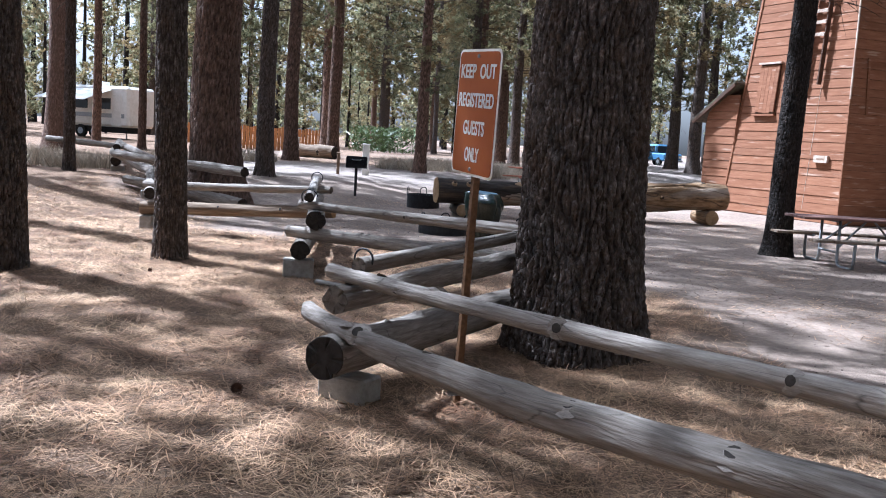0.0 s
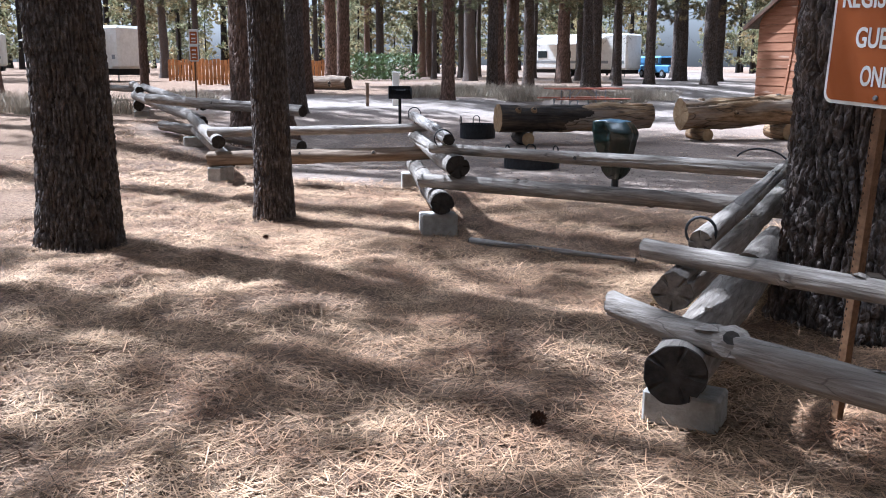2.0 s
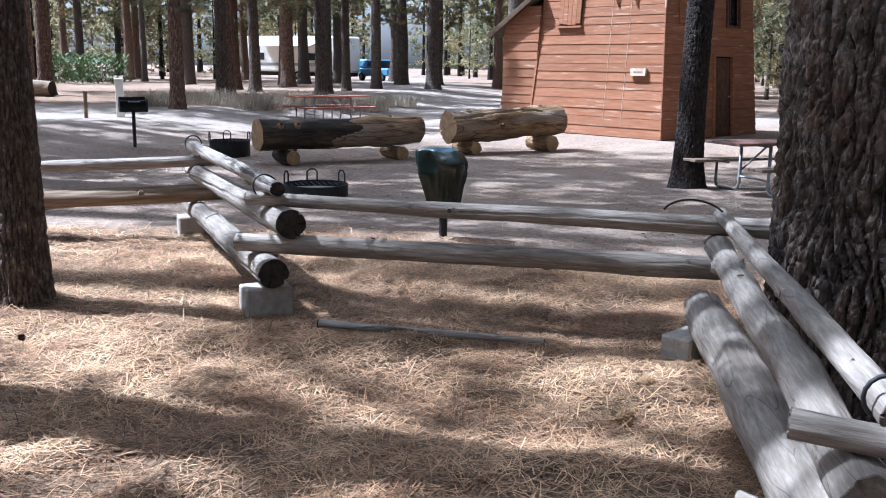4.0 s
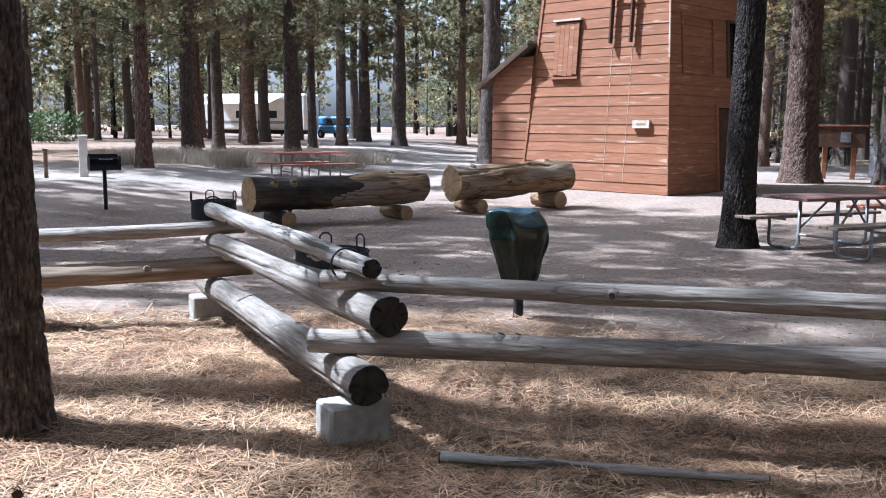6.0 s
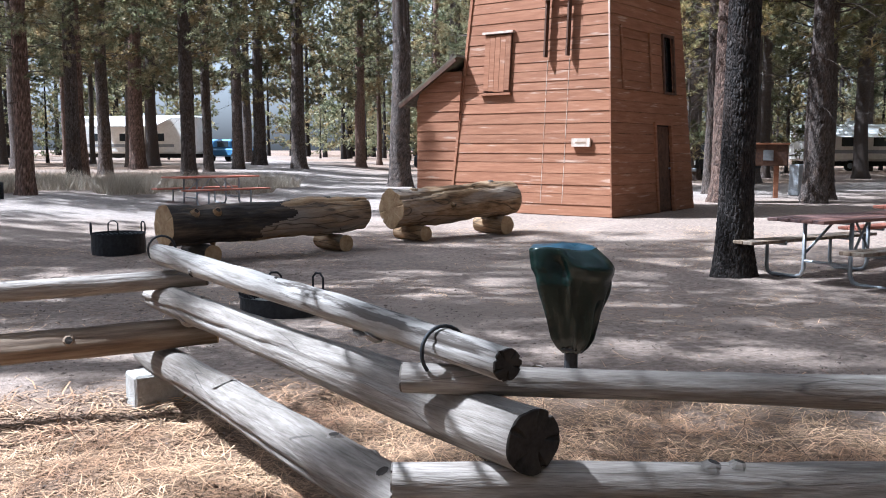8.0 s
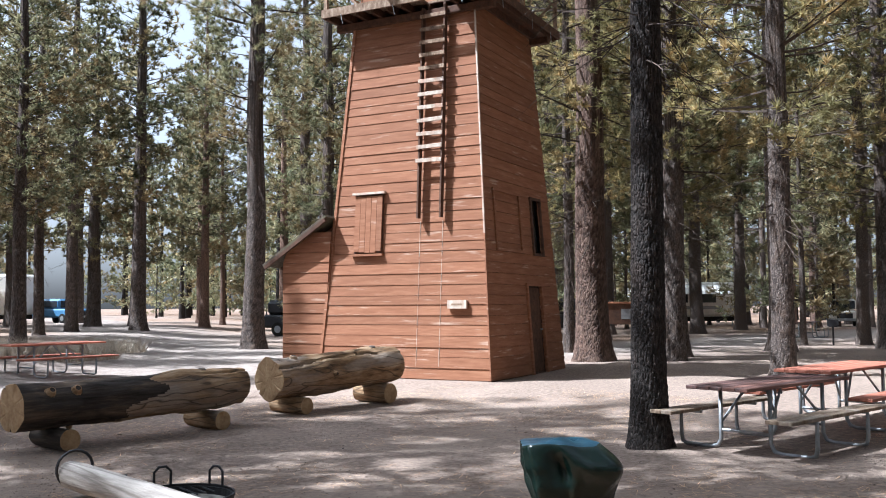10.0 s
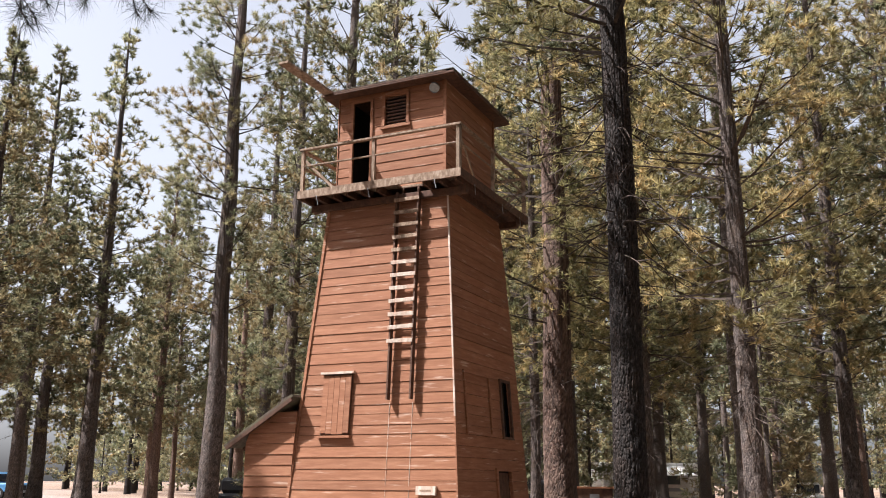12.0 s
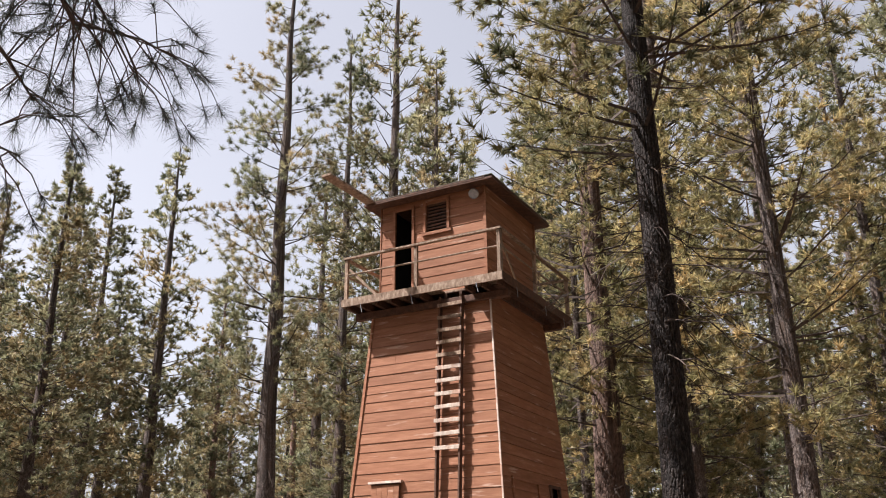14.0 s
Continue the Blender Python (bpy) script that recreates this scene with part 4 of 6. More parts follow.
def bench_log(p0, p1, r, split, seed, label):
    """A great log lying on two short cross logs; its first stretch may still be charred bark."""
    p0, p1 = Vector(p0), Vector(p1)
    root, ends = rod_mesh("bench_log", p0, p1, r, r * 0.93, M["log_bench"], None, seed=seed, seg=72, rings=90, wobble=0.10, cracks=5)
    tagged(root, label, "log bench", "great logs beside the clearing")
    cut_end(root, ends[0], M["cut_tan"], -1, seed)
    cut_end(root, ends[1], M["cut_tan"], 1, seed)
    L = (p1 - p0).length
    if split:
        me = root.data
        me.materials.append(M["log_charred"])
        for f in me.polygons:
            a = math.atan2(f.center.y, f.center.x)
            if f.center.z < L * (split + 0.16 * math.sin(a * 1.0 + 0.6) + 0.05 * math.sin(a * 5)):
                f.material_index = 1
    d = (p1 - p0).normalized()
    side = Vector((-d.y, d.x, 0))
    for k in (0.16, 0.84):
        c = p0.lerp(p1, k)
        gz = float(ground_z(c.x, c.y))
        top = p0.lerp(p1, k).z - r * 0.96
        zc = (top + gz) / 2
        leg, e = rod_mesh("support_log", Vector((c.x, c.y, zc)) - side * 0.36, Vector((c.x, c.y, zc)) + side * 0.36, (top - gz) * 0.53, (top - gz) * 0.53, M["log_charred" if split and k < 0.5 else "log_bench"], None, seed=seed + 3, seg=16, rings=6)
        cut_end(leg, e[0], M["cut_tan"], -1, 2)
        cut_end(leg, e[1], M["cut_tan"], 1, 3)
        w = leg.matrix_basis.copy()
        leg.parent = root
        leg.matrix_basis = root.matrix_basis.inverted() @ w
    knots(root, L, r, 4, M["log_bench"], seed, big=0.5)
    part("knot", tube([(r * 0.2, r * 0.9, L * 0.8), (r * 0.22, r * 1.06, L * 0.8), (r * 0.22, r * 1.1, L * 0.8)], [0.07, 0.055, 0.04], 10), M["cut_gray"], root)


bench_log((-0.15, 19.1, 0.43), (3.02, 19.85, 0.43), 0.285, 0.42, 31, "great tan log, half charred black, raised on short cross logs")
bench_log((3.85, 20.45, 0.45), (6.66, 21.1, 0.56), 0.325, 0, 32, "great peeled tan log raised on short cross logs")


def fire_tub(x, y, r, h, handles, label):
    root = new("fire_ring")
    root.location = (x, y, float(ground_z(x, y)) - 0.01)
    tagged(root, label, "fire ring", "fire rings")
    bm = bmesh.new()
    n = 32
    prof = [(r, 0.0), (r * 1.015, h * 0.5), (r, h), (r * 1.03, h), (r * 1.03, h - 0.02), (r * 0.96, h - 0.02), (r * 0.96, 0.04)]
    rings = [[bm.verts.new((q * math.cos(6.2832 * k / n), q * math.sin(6.2832 * k / n), z)) for k in range(n)] for q, z in prof]
    for a, b in zip(rings[:-1], rings[1:]):
        for k in range(n):
            bm.faces.new((a[k], a[(k + 1) % n], b[(k + 1) % n], b[k]))
    bm.faces.new(rings[-1][::-1])
    part("tub", bm, M["black_iron"], root, "sooty steel ring", smooth=False)
    ash = bmesh.new()
    bmesh.ops.create_circle(ash, cap_ends=True, segments=n, radius=r * 0.95, matrix=Matrix.Translation((0, 0, 0.10)))
    part("ash", ash, M["concrete"], root, "grey ash")
    for a in handles:
        c = Vector((math.cos(a), math.sin(a), 0)) * r * 1.0 + Vector((0, 0, h))
        t = Vector((-math.sin(a), math.cos(a), 0))
        part("handle", tube([c - t * 0.07, c - t * 0.07 + Vector((0, 0, 0.11)), c - t * 0.03 + Vector((0, 0, 0.15)), c + t * 0.03 + Vector((0, 0, 0.15)), c + t * 0.07 + Vector((0, 0, 0.11)), c + t * 0.07], 0.011, 6), M["black_iron"], root)
    for k in range(9):
        q = -0.8 + k * 0.2
        w = math.sqrt(1 - q * q) * r * 0.9
        part("grate_bar", tube([(q * r * 0.9, 0.0, h - 0.025), (q * r * 0.9, w, h - 0.025)], 0.007, 5), M["black_iron"], root)


fire_tub(0.05, 14.86, 0.42, 0.18, (2.6, 1.5, 0.4), "sooty black steel fire ring with looped handles")
fire_tub(-0.45, 20.8, 0.38, 0.32, (2.9, 1.6, 0.2), "black steel fire ring standing on the dirt")


def park_grill(x, y, a, s=1.0):
    root = new("park_grill")
    root.matrix_basis = pose(x, y, float(ground_z(x, y)), 0, 0, a) @ Matrix.Diagonal((s, s, s, 1))
    tagged(root, "black iron park grill on a round post", "grill", "park grills")
    part("post", tube([(0, 0, -0.1), (0, 0, 0.72)], 0.035, 10), M["black_iron"], root)
    bm = bmesh.new()
    box(-0.26, -0.19, 0.70, 0.26, 0.19, 0.715, bm=bm)
    box(-0.26, -0.19, 0.715, -0.25, 0.19, 0.95, bm=bm)
    box(0.25, -0.19, 0.715, 0.26, 0.19, 0.95, bm=bm)
    box(-0.25, 0.18, 0.715, 0.25, 0.19, 0.98, bm=bm)
    box(-0.25, -0.19, 0.715, 0.25, -0.18, 0.80, bm=bm)
    part("firebox", bm, M["black_iron"], root)
    for k in range(9):
        part("grate_bar", tube([(-0.22 + k * 0.055, -0.2, 0.91), (-0.22 + k * 0.055, 0.17, 0.91)], 0.008, 5), M["black_iron"], root)
    part("handle", tube([(-0.1, -0.2, 0.91), (-0.1, -0.32, 0.90), (0.1, -0.32, 0.90), (0.1, -0.2, 0.91)], 0.01, 6), M["galvanised"], root)
    return root


park_grill(-2.17, 21.95, 5)
park_grill(31.0, 25.6, 30)
park_grill(27.5, 34.0, 60)


def covered_grill(x, y):
    """A grill on a post under a tied-down plastic cover."""
    root = new("covered_grill")
    root.matrix_basis = pose(x, y, float(fall(x, y)), 0, 0, -38) @ Matrix.Diagonal((0.92, 0.92, 0.92, 1))
    tagged(root, "post grill wrapped in a crumpled dark green plastic cover", "grill")
    part("post", tube([(0, 0, -0.1), (0, 0, 0.5)], 0.045, 10), M["black_iron"], root)
    n, levels = 56, 40
    a = np.linspace(0, 2 * np.pi, n, endpoint=False)
    vs, fs = [], []
    for i in range(levels):
        t = i / (levels - 1)
        z = 0.26 + 0.70 * t
        e = 7.0 - 4.4 * (1 - t)
        cx = np.interp(t, [0, 0.75, 0.9, 1], [0.0, 0.0, -0.035, -0.07])
        w = np.interp(t, [0, 0.06, 0.15, 0.42, 0.66, 0.82, 0.93, 1], [0.06, 0.10, 0.135, 0.185, 0.235, 0.245, 0.225, 0.205])
        dpt = w * np.interp(t, [0, 0.5, 1], [1.0, 0.8, 0.72])
        rr2 = (np.abs(np.cos(a)) ** e + np.abs(np.sin(a)) ** e) ** (-1 / e)
        folds = 1 + (0.55 * (1 - t) + 0.06) * (1.1 * np.abs(vnoise(np.cos(a) * 4.6 + 3, np.sin(a) * 4.6 + t * 0.4, t * 0.9) - 0.5) * 2 - 0.45) + 0.09 * (vnoise(np.cos(a) * 6, np.sin(a) * 6, t * 3.0 + 8) - 0.5)
        lump = 0.10 * np.exp(-((a - 5.25) ** 2) / 0.30) * np.exp(-((t - 0.84) / 0.12) ** 2) - 0.085 * np.exp(-((a - 4.45) ** 2) / 0.07) * np.exp(-((t - 0.82) / 0.10) ** 2) + 0.05 * np.exp(-((a - 0.05) ** 2) / 0.1) * np.exp(-((t - 0.6) / 0.2) ** 2)
        for k in range(n):
            r = rr2[k] * folds[k] + lump[k] / w
            vs.append((cx + w * r * math.cos(a[k]), dpt * r * math.sin(a[k]), z + 0.035 * (vnoise(np.cos(a[k]) * 2.2, np.sin(a[k]) * 2.2, 1.0 + t) - 0.5) * (0.3 + t * 0.5)))
    for i in range(levels - 1):
        for k in range(n):
            fs.append((i * n + k, i * n + (k + 1) % n, (i + 1) * n + (k + 1) % n, (i + 1) * n + k))
    top = len(vs)
    for q, dz in ((0.66, 0.012), (0.33, 0.02)):
        for k in range(n):
            p = vs[(levels - 1) * n + k]
            vs.append((p[0] * q, p[1] * q, p[2] + dz + 0.02 * float(vnoise(p[0] * q * 12, p[1] * q * 12, 2.0) - 0.5)))
    for b0, b1 in (((levels - 1) * n, top), (top, top + n)):
        for k in range(n):
            fs.append((b0 + k, b0 + (k + 1) % n, b1 + (k + 1) % n, b1 + k))
    fs.append(tuple(top + n + k for k in range(n)))
    cover = mesh_part("cover", vs, fs, M["tarp"], root, True)
    cover["label"] = "crumpled green plastic cover"
    cover.data.materials.append(M["tarp_blue"])
    for f in cover.data.polygons:
        if f.index >= (levels - 1) * n:
            f.material_index = 1
    part("cord", tube(arc((0, 0, 0.29), 0.088, 0, 6.0, (1, 0, 0), (0, 1, 0), 18), 0.008, 5), M["black_iron"], root)


covered_grill(0.565, 11.14)


def picnic_table(x, y, a, top, bench, label):
    """A plank table with two benches on bent pipe frames."""
    root = new("picnic_table")
    root.matrix_basis = pose(x, y, float(fall(x, y)), 0, 0, a)
    tagged(root, label, "picnic table", "picnic tables")
    for k in range(5):
        part("top_plank", box(-1.22, -0.37 + k * 0.149, 0.715, 1.22, -0.37 + k * 0.149 + 0.141, 0.755, 0.006), M[top], root)
    for s in (-1, 1):
        for k in range(2):
            y0 = s * 0.70 - 0.145 + k * 0.147
            part("bench_plank", box(-1.22, y0, 0.41, 1.22, y0 + 0.14, 0.45, 0.006), M[bench], root)
    for xs in (-0.62, 0.62):
        for s in (-1, 1):
            pth = [(xs, s * 0.30, 0.71), (xs, s * 0.30, 0.12), (xs, s * 0.34, 0.045), (xs, s * 0.42, 0.022), (xs, s * 0.74, 0.022), (xs, s * 0.80, 0.045), (xs, s * 0.82, 0.12), (xs, s * 0.82, 0.40), (xs, s * 0.55, 0.405)]
            part("pipe_leg", tube(pth, 0.024, 8), M["galvanised"], root, smooth=True)
            part("brace", tube([(xs, s * 0.30, 0.30), (xs - math.copysign(0.45, xs), s * 0.2, 0.71)], 0.016, 6), M["galvanised"], root)
        part("cross_bar", tube([(xs, -0.3, 0.70), (xs, 0.3, 0.70)], 0.02, 6), M["galvanised"], root)
        part("cross_bar", tube([(xs, -0.3, 0.22), (xs, 0.3, 0.22)], 0.018, 6), M["galvanised"], root)


M["table_dark"] = material("table_dark", [(0.035, 0.025, 0.025), (0.13, 0.07, 0.06)], scale=(0.3, 3, 3), noise_scale=6, bump=0.3, rough=0.6, per_object=0.2, blotch=(0.25, 0.12, 0.09), blotch_scale=2)
picnic_table(6.72, 13.68, 3, "table_dark", "tan_log", "dark plank picnic table on bent steel pipes")
picnic_table(8.98, 14.0, 5, "table_red", "table_red", "faded red picnic table on bent steel pipes")
picnic_table(3.40, 30.0, 18, "table_red", "table_red", "faded red picnic table beside the gravel road")
picnic_table(32.0, 22.5, 40, "table_dark", "tan_log", "weathered picnic table at a far camp site")
picnic_table(38.0, 30.5, 20, "table_dark", "tan_log", "weathered picnic table at a far camp site")


def service_post(x, y, w, h, mat, label):
    bm = box(-w / 2, -w / 2, -0.05, w / 2, w / 2, h, 0.015)
    ob = part("service_post", bm, M[mat])
    ob.location = (x, y, float(fall(x, y)))
    cap = part("cap", box(-w / 2 - 0.015, -w / 2 - 0.015, h, w / 2 + 0.015, w / 2 + 0.015, h + 0.04, 0.01), M[mat], ob)
    return tagged(ob, label, "post", "service posts")


service_post(-2.45, 27.7, 0.20, 0.92, "white_paint", "cream service pedestal beside the road")
service_post(-6.3, 37.6, 0.32, 0.85, "white_paint", "cream service pedestal beside the road")
service_post(-3.25, 27.3, 0.09, 0.62, "old_wood", "short brown wooden post")
service_post(23.5, 31.0, 0.06, 1.2, "old_wood", "thin brown wooden marker stake")
fence_log((-4.8, 39.2, 0.68), (-7.0, 40.2, 0.68), 0.31, 0.29, seed=40, mat="tan_log", cut="cut_dark", nk=2, name="bench_log", category="log", group="", label="pale fallen log with a dark sawn end")


def notice_board(x, y, a):
    root = new("notice_board")
    root.matrix_basis = pose(x, y, float(fall(x, y)), 0, 0, a)
    tagged(root, "brown wooden notice board on two posts", "sign")
    for s in (-0.42, 0.42):
        part("post", box(s - 0.07, -0.07, -0.1, s + 0.07, 0.07, 1.45, 0.01), M["red_board"], root)
    part("board", box(-0.72, -0.12, 0.98, 0.72, -0.072, 1.62, 0.01), M["dark_wood"], root)
    part("rail", box(-0.78, -0.14, 1.62, 0.78, 0.08, 1.68, 0.01), M["red_board"], root)
    part("notice", box(0.0, -0.128, 1.14, 0.30, -0.1215, 1.46), M["galvanised"], root, "faded grey notice")


notice_board(19.6, 26.6, -40)
tagged(part("utility_box", box(-0.2, -0.2, 0, 0.2, 0.2, 1.0, 0.02), M["galvanised"]), "grey metal utility box", "utility box").location = (21.6, 26.9, 0)


# ---- vehicles and fence in the distance ----
def trailer(x, y, a, L, H, label):
    root = new("camping_trailer")
    root.matrix_basis = pose(x, y, float(fall(x, y)), 0, 0, a)
    tagged(root, label, "trailer", "parked campers")
    bm = box(-L / 2, -1.25, 0.7, L / 2, 1.25, H, 0.15)
    part("body", bm, M["white_paint"], root)
    part("stripe", box(-L / 2 + 0.3, -1.262, 1.25, L / 2 - 0.3, -1.252, 1.5), M["galvanised"], root)
    part("skirt", box(-L / 2 + 0.2, -1.1, 0.35, L / 2 - 0.2, 1.1, 0.7), M["black"], root)
    for k in (-0.32, -0.08, 0.2):
        w = part("window", box(k * L - 0.55, -1.275, 1.75, k * L + 0.55, -1.255, 2.4, 0.005), M["glass"], root)
    part("door", box(0.36 * L - 0.35, -1.272, 0.75, 0.36 * L + 0.35, -1.255, 2.6), M["white_paint"], root)
    aw = bmesh.new()
    vs = [aw.verts.new(p) for p in ((-0.3 * L, -1.28, H - 0.25), (0.3 * L, -1.28, H - 0.25), (0.3 * L, -3.6, H - 0.95), (-0.3 * L, -3.6, H - 0.95))]
    f = aw.faces.new(vs)
    ex = bmesh.ops.extrude_face_region(aw, geom=[f])
    bmesh.ops.translate(aw, vec=(0, 0, 0.04), verts=[g for g in ex["geom"] if isinstance(g, bmesh.types.BMVert)])
    part("awning", aw, M["white_paint"], root, "pale fabric awning")
    part("air_conditioner", box(-0.4, -0.35, H, 0.4, 0.35, H + 0.28, 0.05), M["white_paint"], root)
    for s in (-0.5, 0.5):
        wl = part("wheel", tube([(s, -1.22, 0.38), (s, -1.0, 0.38)], 0.38, 18), M["black"], root)
        part("rim", tube([(s, -1.235, 0.38), (s, -1.222, 0.38)], 0.2, 14), M["galvanised"], wl)
    for s in (-L / 2 + 0.4, L / 2 - 0.4):
        part("jack", tube([(s, -0.9, 0), (s, -0.9, 0.5)], 0.04, 6), M["galvanised"], root)


def truck(x, y, a, paint, label, van=False):
    root = new("parked_truck")
    root.matrix_basis = pose(x, y, float(fall(x, y)), 0, 0, a)
    tagged(root, label, "truck", "parked cars")
    part("body", box(-0.95, -2.6, 0.45, 0.95, 2.6, 1.15, 0.12), M[paint], root)
    part("cab", box(-0.85, -1.1, 1.15, 0.85, 2.4 if van else 1.0, 1.95, 0.18), M[paint], root)
    part("windscreen", box(-0.75, -1.12, 1.25, 0.75, -1.105, 1.8, 0.004), M["glass"], root)
    for s in (-1, 1):
        part("side_window", box(s * 0.865 - 0.006, -0.8, 1.28, s * 0.865 + 0.006, 0.8, 1.78, 0.003), M["glass"], root)
        part("headlight", box(s * 0.7 - 0.15, -2.62, 0.75, s * 0.7 + 0.15, -2.605, 0.95, 0.004), M["white_paint"], root)
        for yy in (-1.6, 1.6):
            wl = part("wheel", tube([(s * 0.98, yy, 0.38), (s * 0.74, yy, 0.38)], 0.38, 16), M["black"], root)
            part("rim", tube([(s * 1.0, yy, 0.38), (s * 0.985, yy, 0.38)], 0.2, 12), M["galvanised"], wl)
    part("grille", box(-0.5, -2.625, 0.6, 0.5, -2.607, 0.95, 0.004), M["black_iron"], root)
    part("bumper", box(-0.95, -2.72, 0.42, 0.95, -2.63, 0.6, 0.03), M["galvanised"], root)


trailer(13.2, 89, -44, 11.5, 3.9, "long white camping trailer parked among the pines")
trailer(-21.6, 56.6, -20, 6.2, 3.15, "white camping trailer with an awning among the pines")
trailer(-37.0, 72, 20, 6.5, 3.2, "white camping trailer among the pines")
trailer(55.0, 50, -30, 8.0, 3.3, "white camping trailer beyond the far camp sites")
truck(19.8, 85, 20, "blue_paint", "light blue pickup truck parked beside the road", True)
truck(31.5, 41, -70, "black_iron", "dark truck parked behind the tower", True)
truck(22.9, 50.7, 30, "black_iron", "dark van parked behind the tower", True)
truck(60.0, 40, -60, "white_paint", "white car at a far camp site", True)


def slat_fence(x0, y0, x1, y1, label):
    root = new("slat_fence")
    root.location = (x0, y0, 0.38)
    tagged(root, label, "fence", "orange slat fences")
    d = Vector((x1 - x0, y1 - y0, 0))
    n = int(d.length / 0.19)
    a = math.degrees(math.atan2(d.y, d.x))
    bm = box(0, -0.012, 0.0, 0.155, 0.012, 1.25)
    first = part("slat", bm, M["orange_fence"], root)
    for i in range(n):
        ob = first if i == 0 else new("slat", first.data)
        ob.parent = root
        ob.matrix_basis = pose(d.x * i / n, d.y * i / n, 0.04 * math.sin(i * 1.7), 0, 0, a)
    for z in (0.3, 1.0):
        part("rail", beam((0, 0.06, z), (d.x, d.y + 0.06, z), 0.05, 0.09), M["orange_fence"], root)


slat_fence(-13.0, 47.5, -6.6, 50.5, "orange-brown wooden slat fence beyond the road")
slat_fence(-16.9, 56.3, -14.9, 57.1, "orange-brown wooden slat fence beyond the road")


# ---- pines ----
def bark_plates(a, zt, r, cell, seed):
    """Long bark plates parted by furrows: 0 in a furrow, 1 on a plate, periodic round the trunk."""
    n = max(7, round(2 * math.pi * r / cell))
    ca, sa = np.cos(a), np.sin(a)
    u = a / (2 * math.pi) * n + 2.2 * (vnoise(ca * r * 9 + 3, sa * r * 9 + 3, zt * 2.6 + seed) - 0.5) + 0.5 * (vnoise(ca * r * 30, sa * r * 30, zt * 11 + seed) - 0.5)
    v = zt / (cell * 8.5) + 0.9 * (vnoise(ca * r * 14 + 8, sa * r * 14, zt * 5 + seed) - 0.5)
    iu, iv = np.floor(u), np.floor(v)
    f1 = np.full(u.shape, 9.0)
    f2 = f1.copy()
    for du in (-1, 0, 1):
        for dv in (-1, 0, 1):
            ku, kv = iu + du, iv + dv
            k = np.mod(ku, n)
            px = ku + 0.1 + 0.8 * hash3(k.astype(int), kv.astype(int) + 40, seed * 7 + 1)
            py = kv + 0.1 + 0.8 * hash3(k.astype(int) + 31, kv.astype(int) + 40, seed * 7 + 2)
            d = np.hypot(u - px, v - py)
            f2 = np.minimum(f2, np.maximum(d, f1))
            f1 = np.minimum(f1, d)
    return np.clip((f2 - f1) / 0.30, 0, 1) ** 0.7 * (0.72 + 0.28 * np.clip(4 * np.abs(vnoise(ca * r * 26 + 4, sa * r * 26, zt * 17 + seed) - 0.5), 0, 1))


def trunk_mesh(r, h, seg, rings, lean, seed, rough, zmax=None, furrow=0.10, flare=0.45):
    """A tapered trunk with a flared foot and furrowed bark plates."""
    if rough and h > 10:
        low = np.linspace(0, 6.0, int(rings * 0.8))
        zt = np.concatenate([low, np.linspace(6.0, h, rings - len(low) + 1)[1:]])[:, None]
    else:
        zt = (np.linspace(0, 1, rings) ** 1.5)[:, None] * h
    a = np.linspace(0, 2 * math.pi, seg, endpoint=False)[None, :]
    taper = (1 - zt / h) ** 0.75 * 0.97 + 0.03
    rad = r * taper * (1 + flare * np.exp(-zt / (0.9 * r + 0.12)))
    rad = rad * (1 + 0.10 * (vnoise(np.cos(a) * 1.2 + seed, np.sin(a) * 1.2, zt * 0.5) - 0.5))
    plate = 0.8
    lobes = 1 + 0.10 * np.exp(-zt / (0.7 * r + 0.1)) * np.cos(a * 5 + seed)
    if rough:
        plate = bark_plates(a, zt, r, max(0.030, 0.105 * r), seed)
        depth = furrow * 0.42
        chips = np.abs(vnoise(np.cos(a) * r * 40 + 9, np.sin(a) * r * 40 + 9, zt * 16.0 + seed) - 0.5) * 2
        rad = rad + depth * (plate - 0.7) * (0.6 + 0.8 * vnoise(np.cos(a) * 3, np.sin(a) * 3 + 5, zt * 1.3 + seed)) + depth * 0.35 * (np.clip(chips * 2.5, 0, 1) - 0.6)
    rad = rad * lobes
    X = rad * np.cos(a) + lean[0] * zt + 0.12 * r * np.sin(zt * 0.8 + seed)
    Y = rad * np.sin(a) + lean[1] * zt
    Z = np.broadcast_to(zt - 0.12, X.shape)
    v = np.stack([X, Y, Z], -1).reshape(-1, 3)
    i = np.arange(rings - 1)[:, None] * seg
    k = np.arange(seg)[None, :]
    k1 = (k + 1) % seg
    f = np.stack([i + k, i + k1, i + seg + k1, i + seg + k], -1).reshape(-1, 4)
    me = bpy.data.meshes.new("trunk")
    me.from_pydata(v.tolist(), [], f.tolist())
    me.polygons.foreach_set("use_smooth", [True] * len(me.polygons))
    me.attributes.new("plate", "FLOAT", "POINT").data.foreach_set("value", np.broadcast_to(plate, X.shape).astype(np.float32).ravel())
    return me


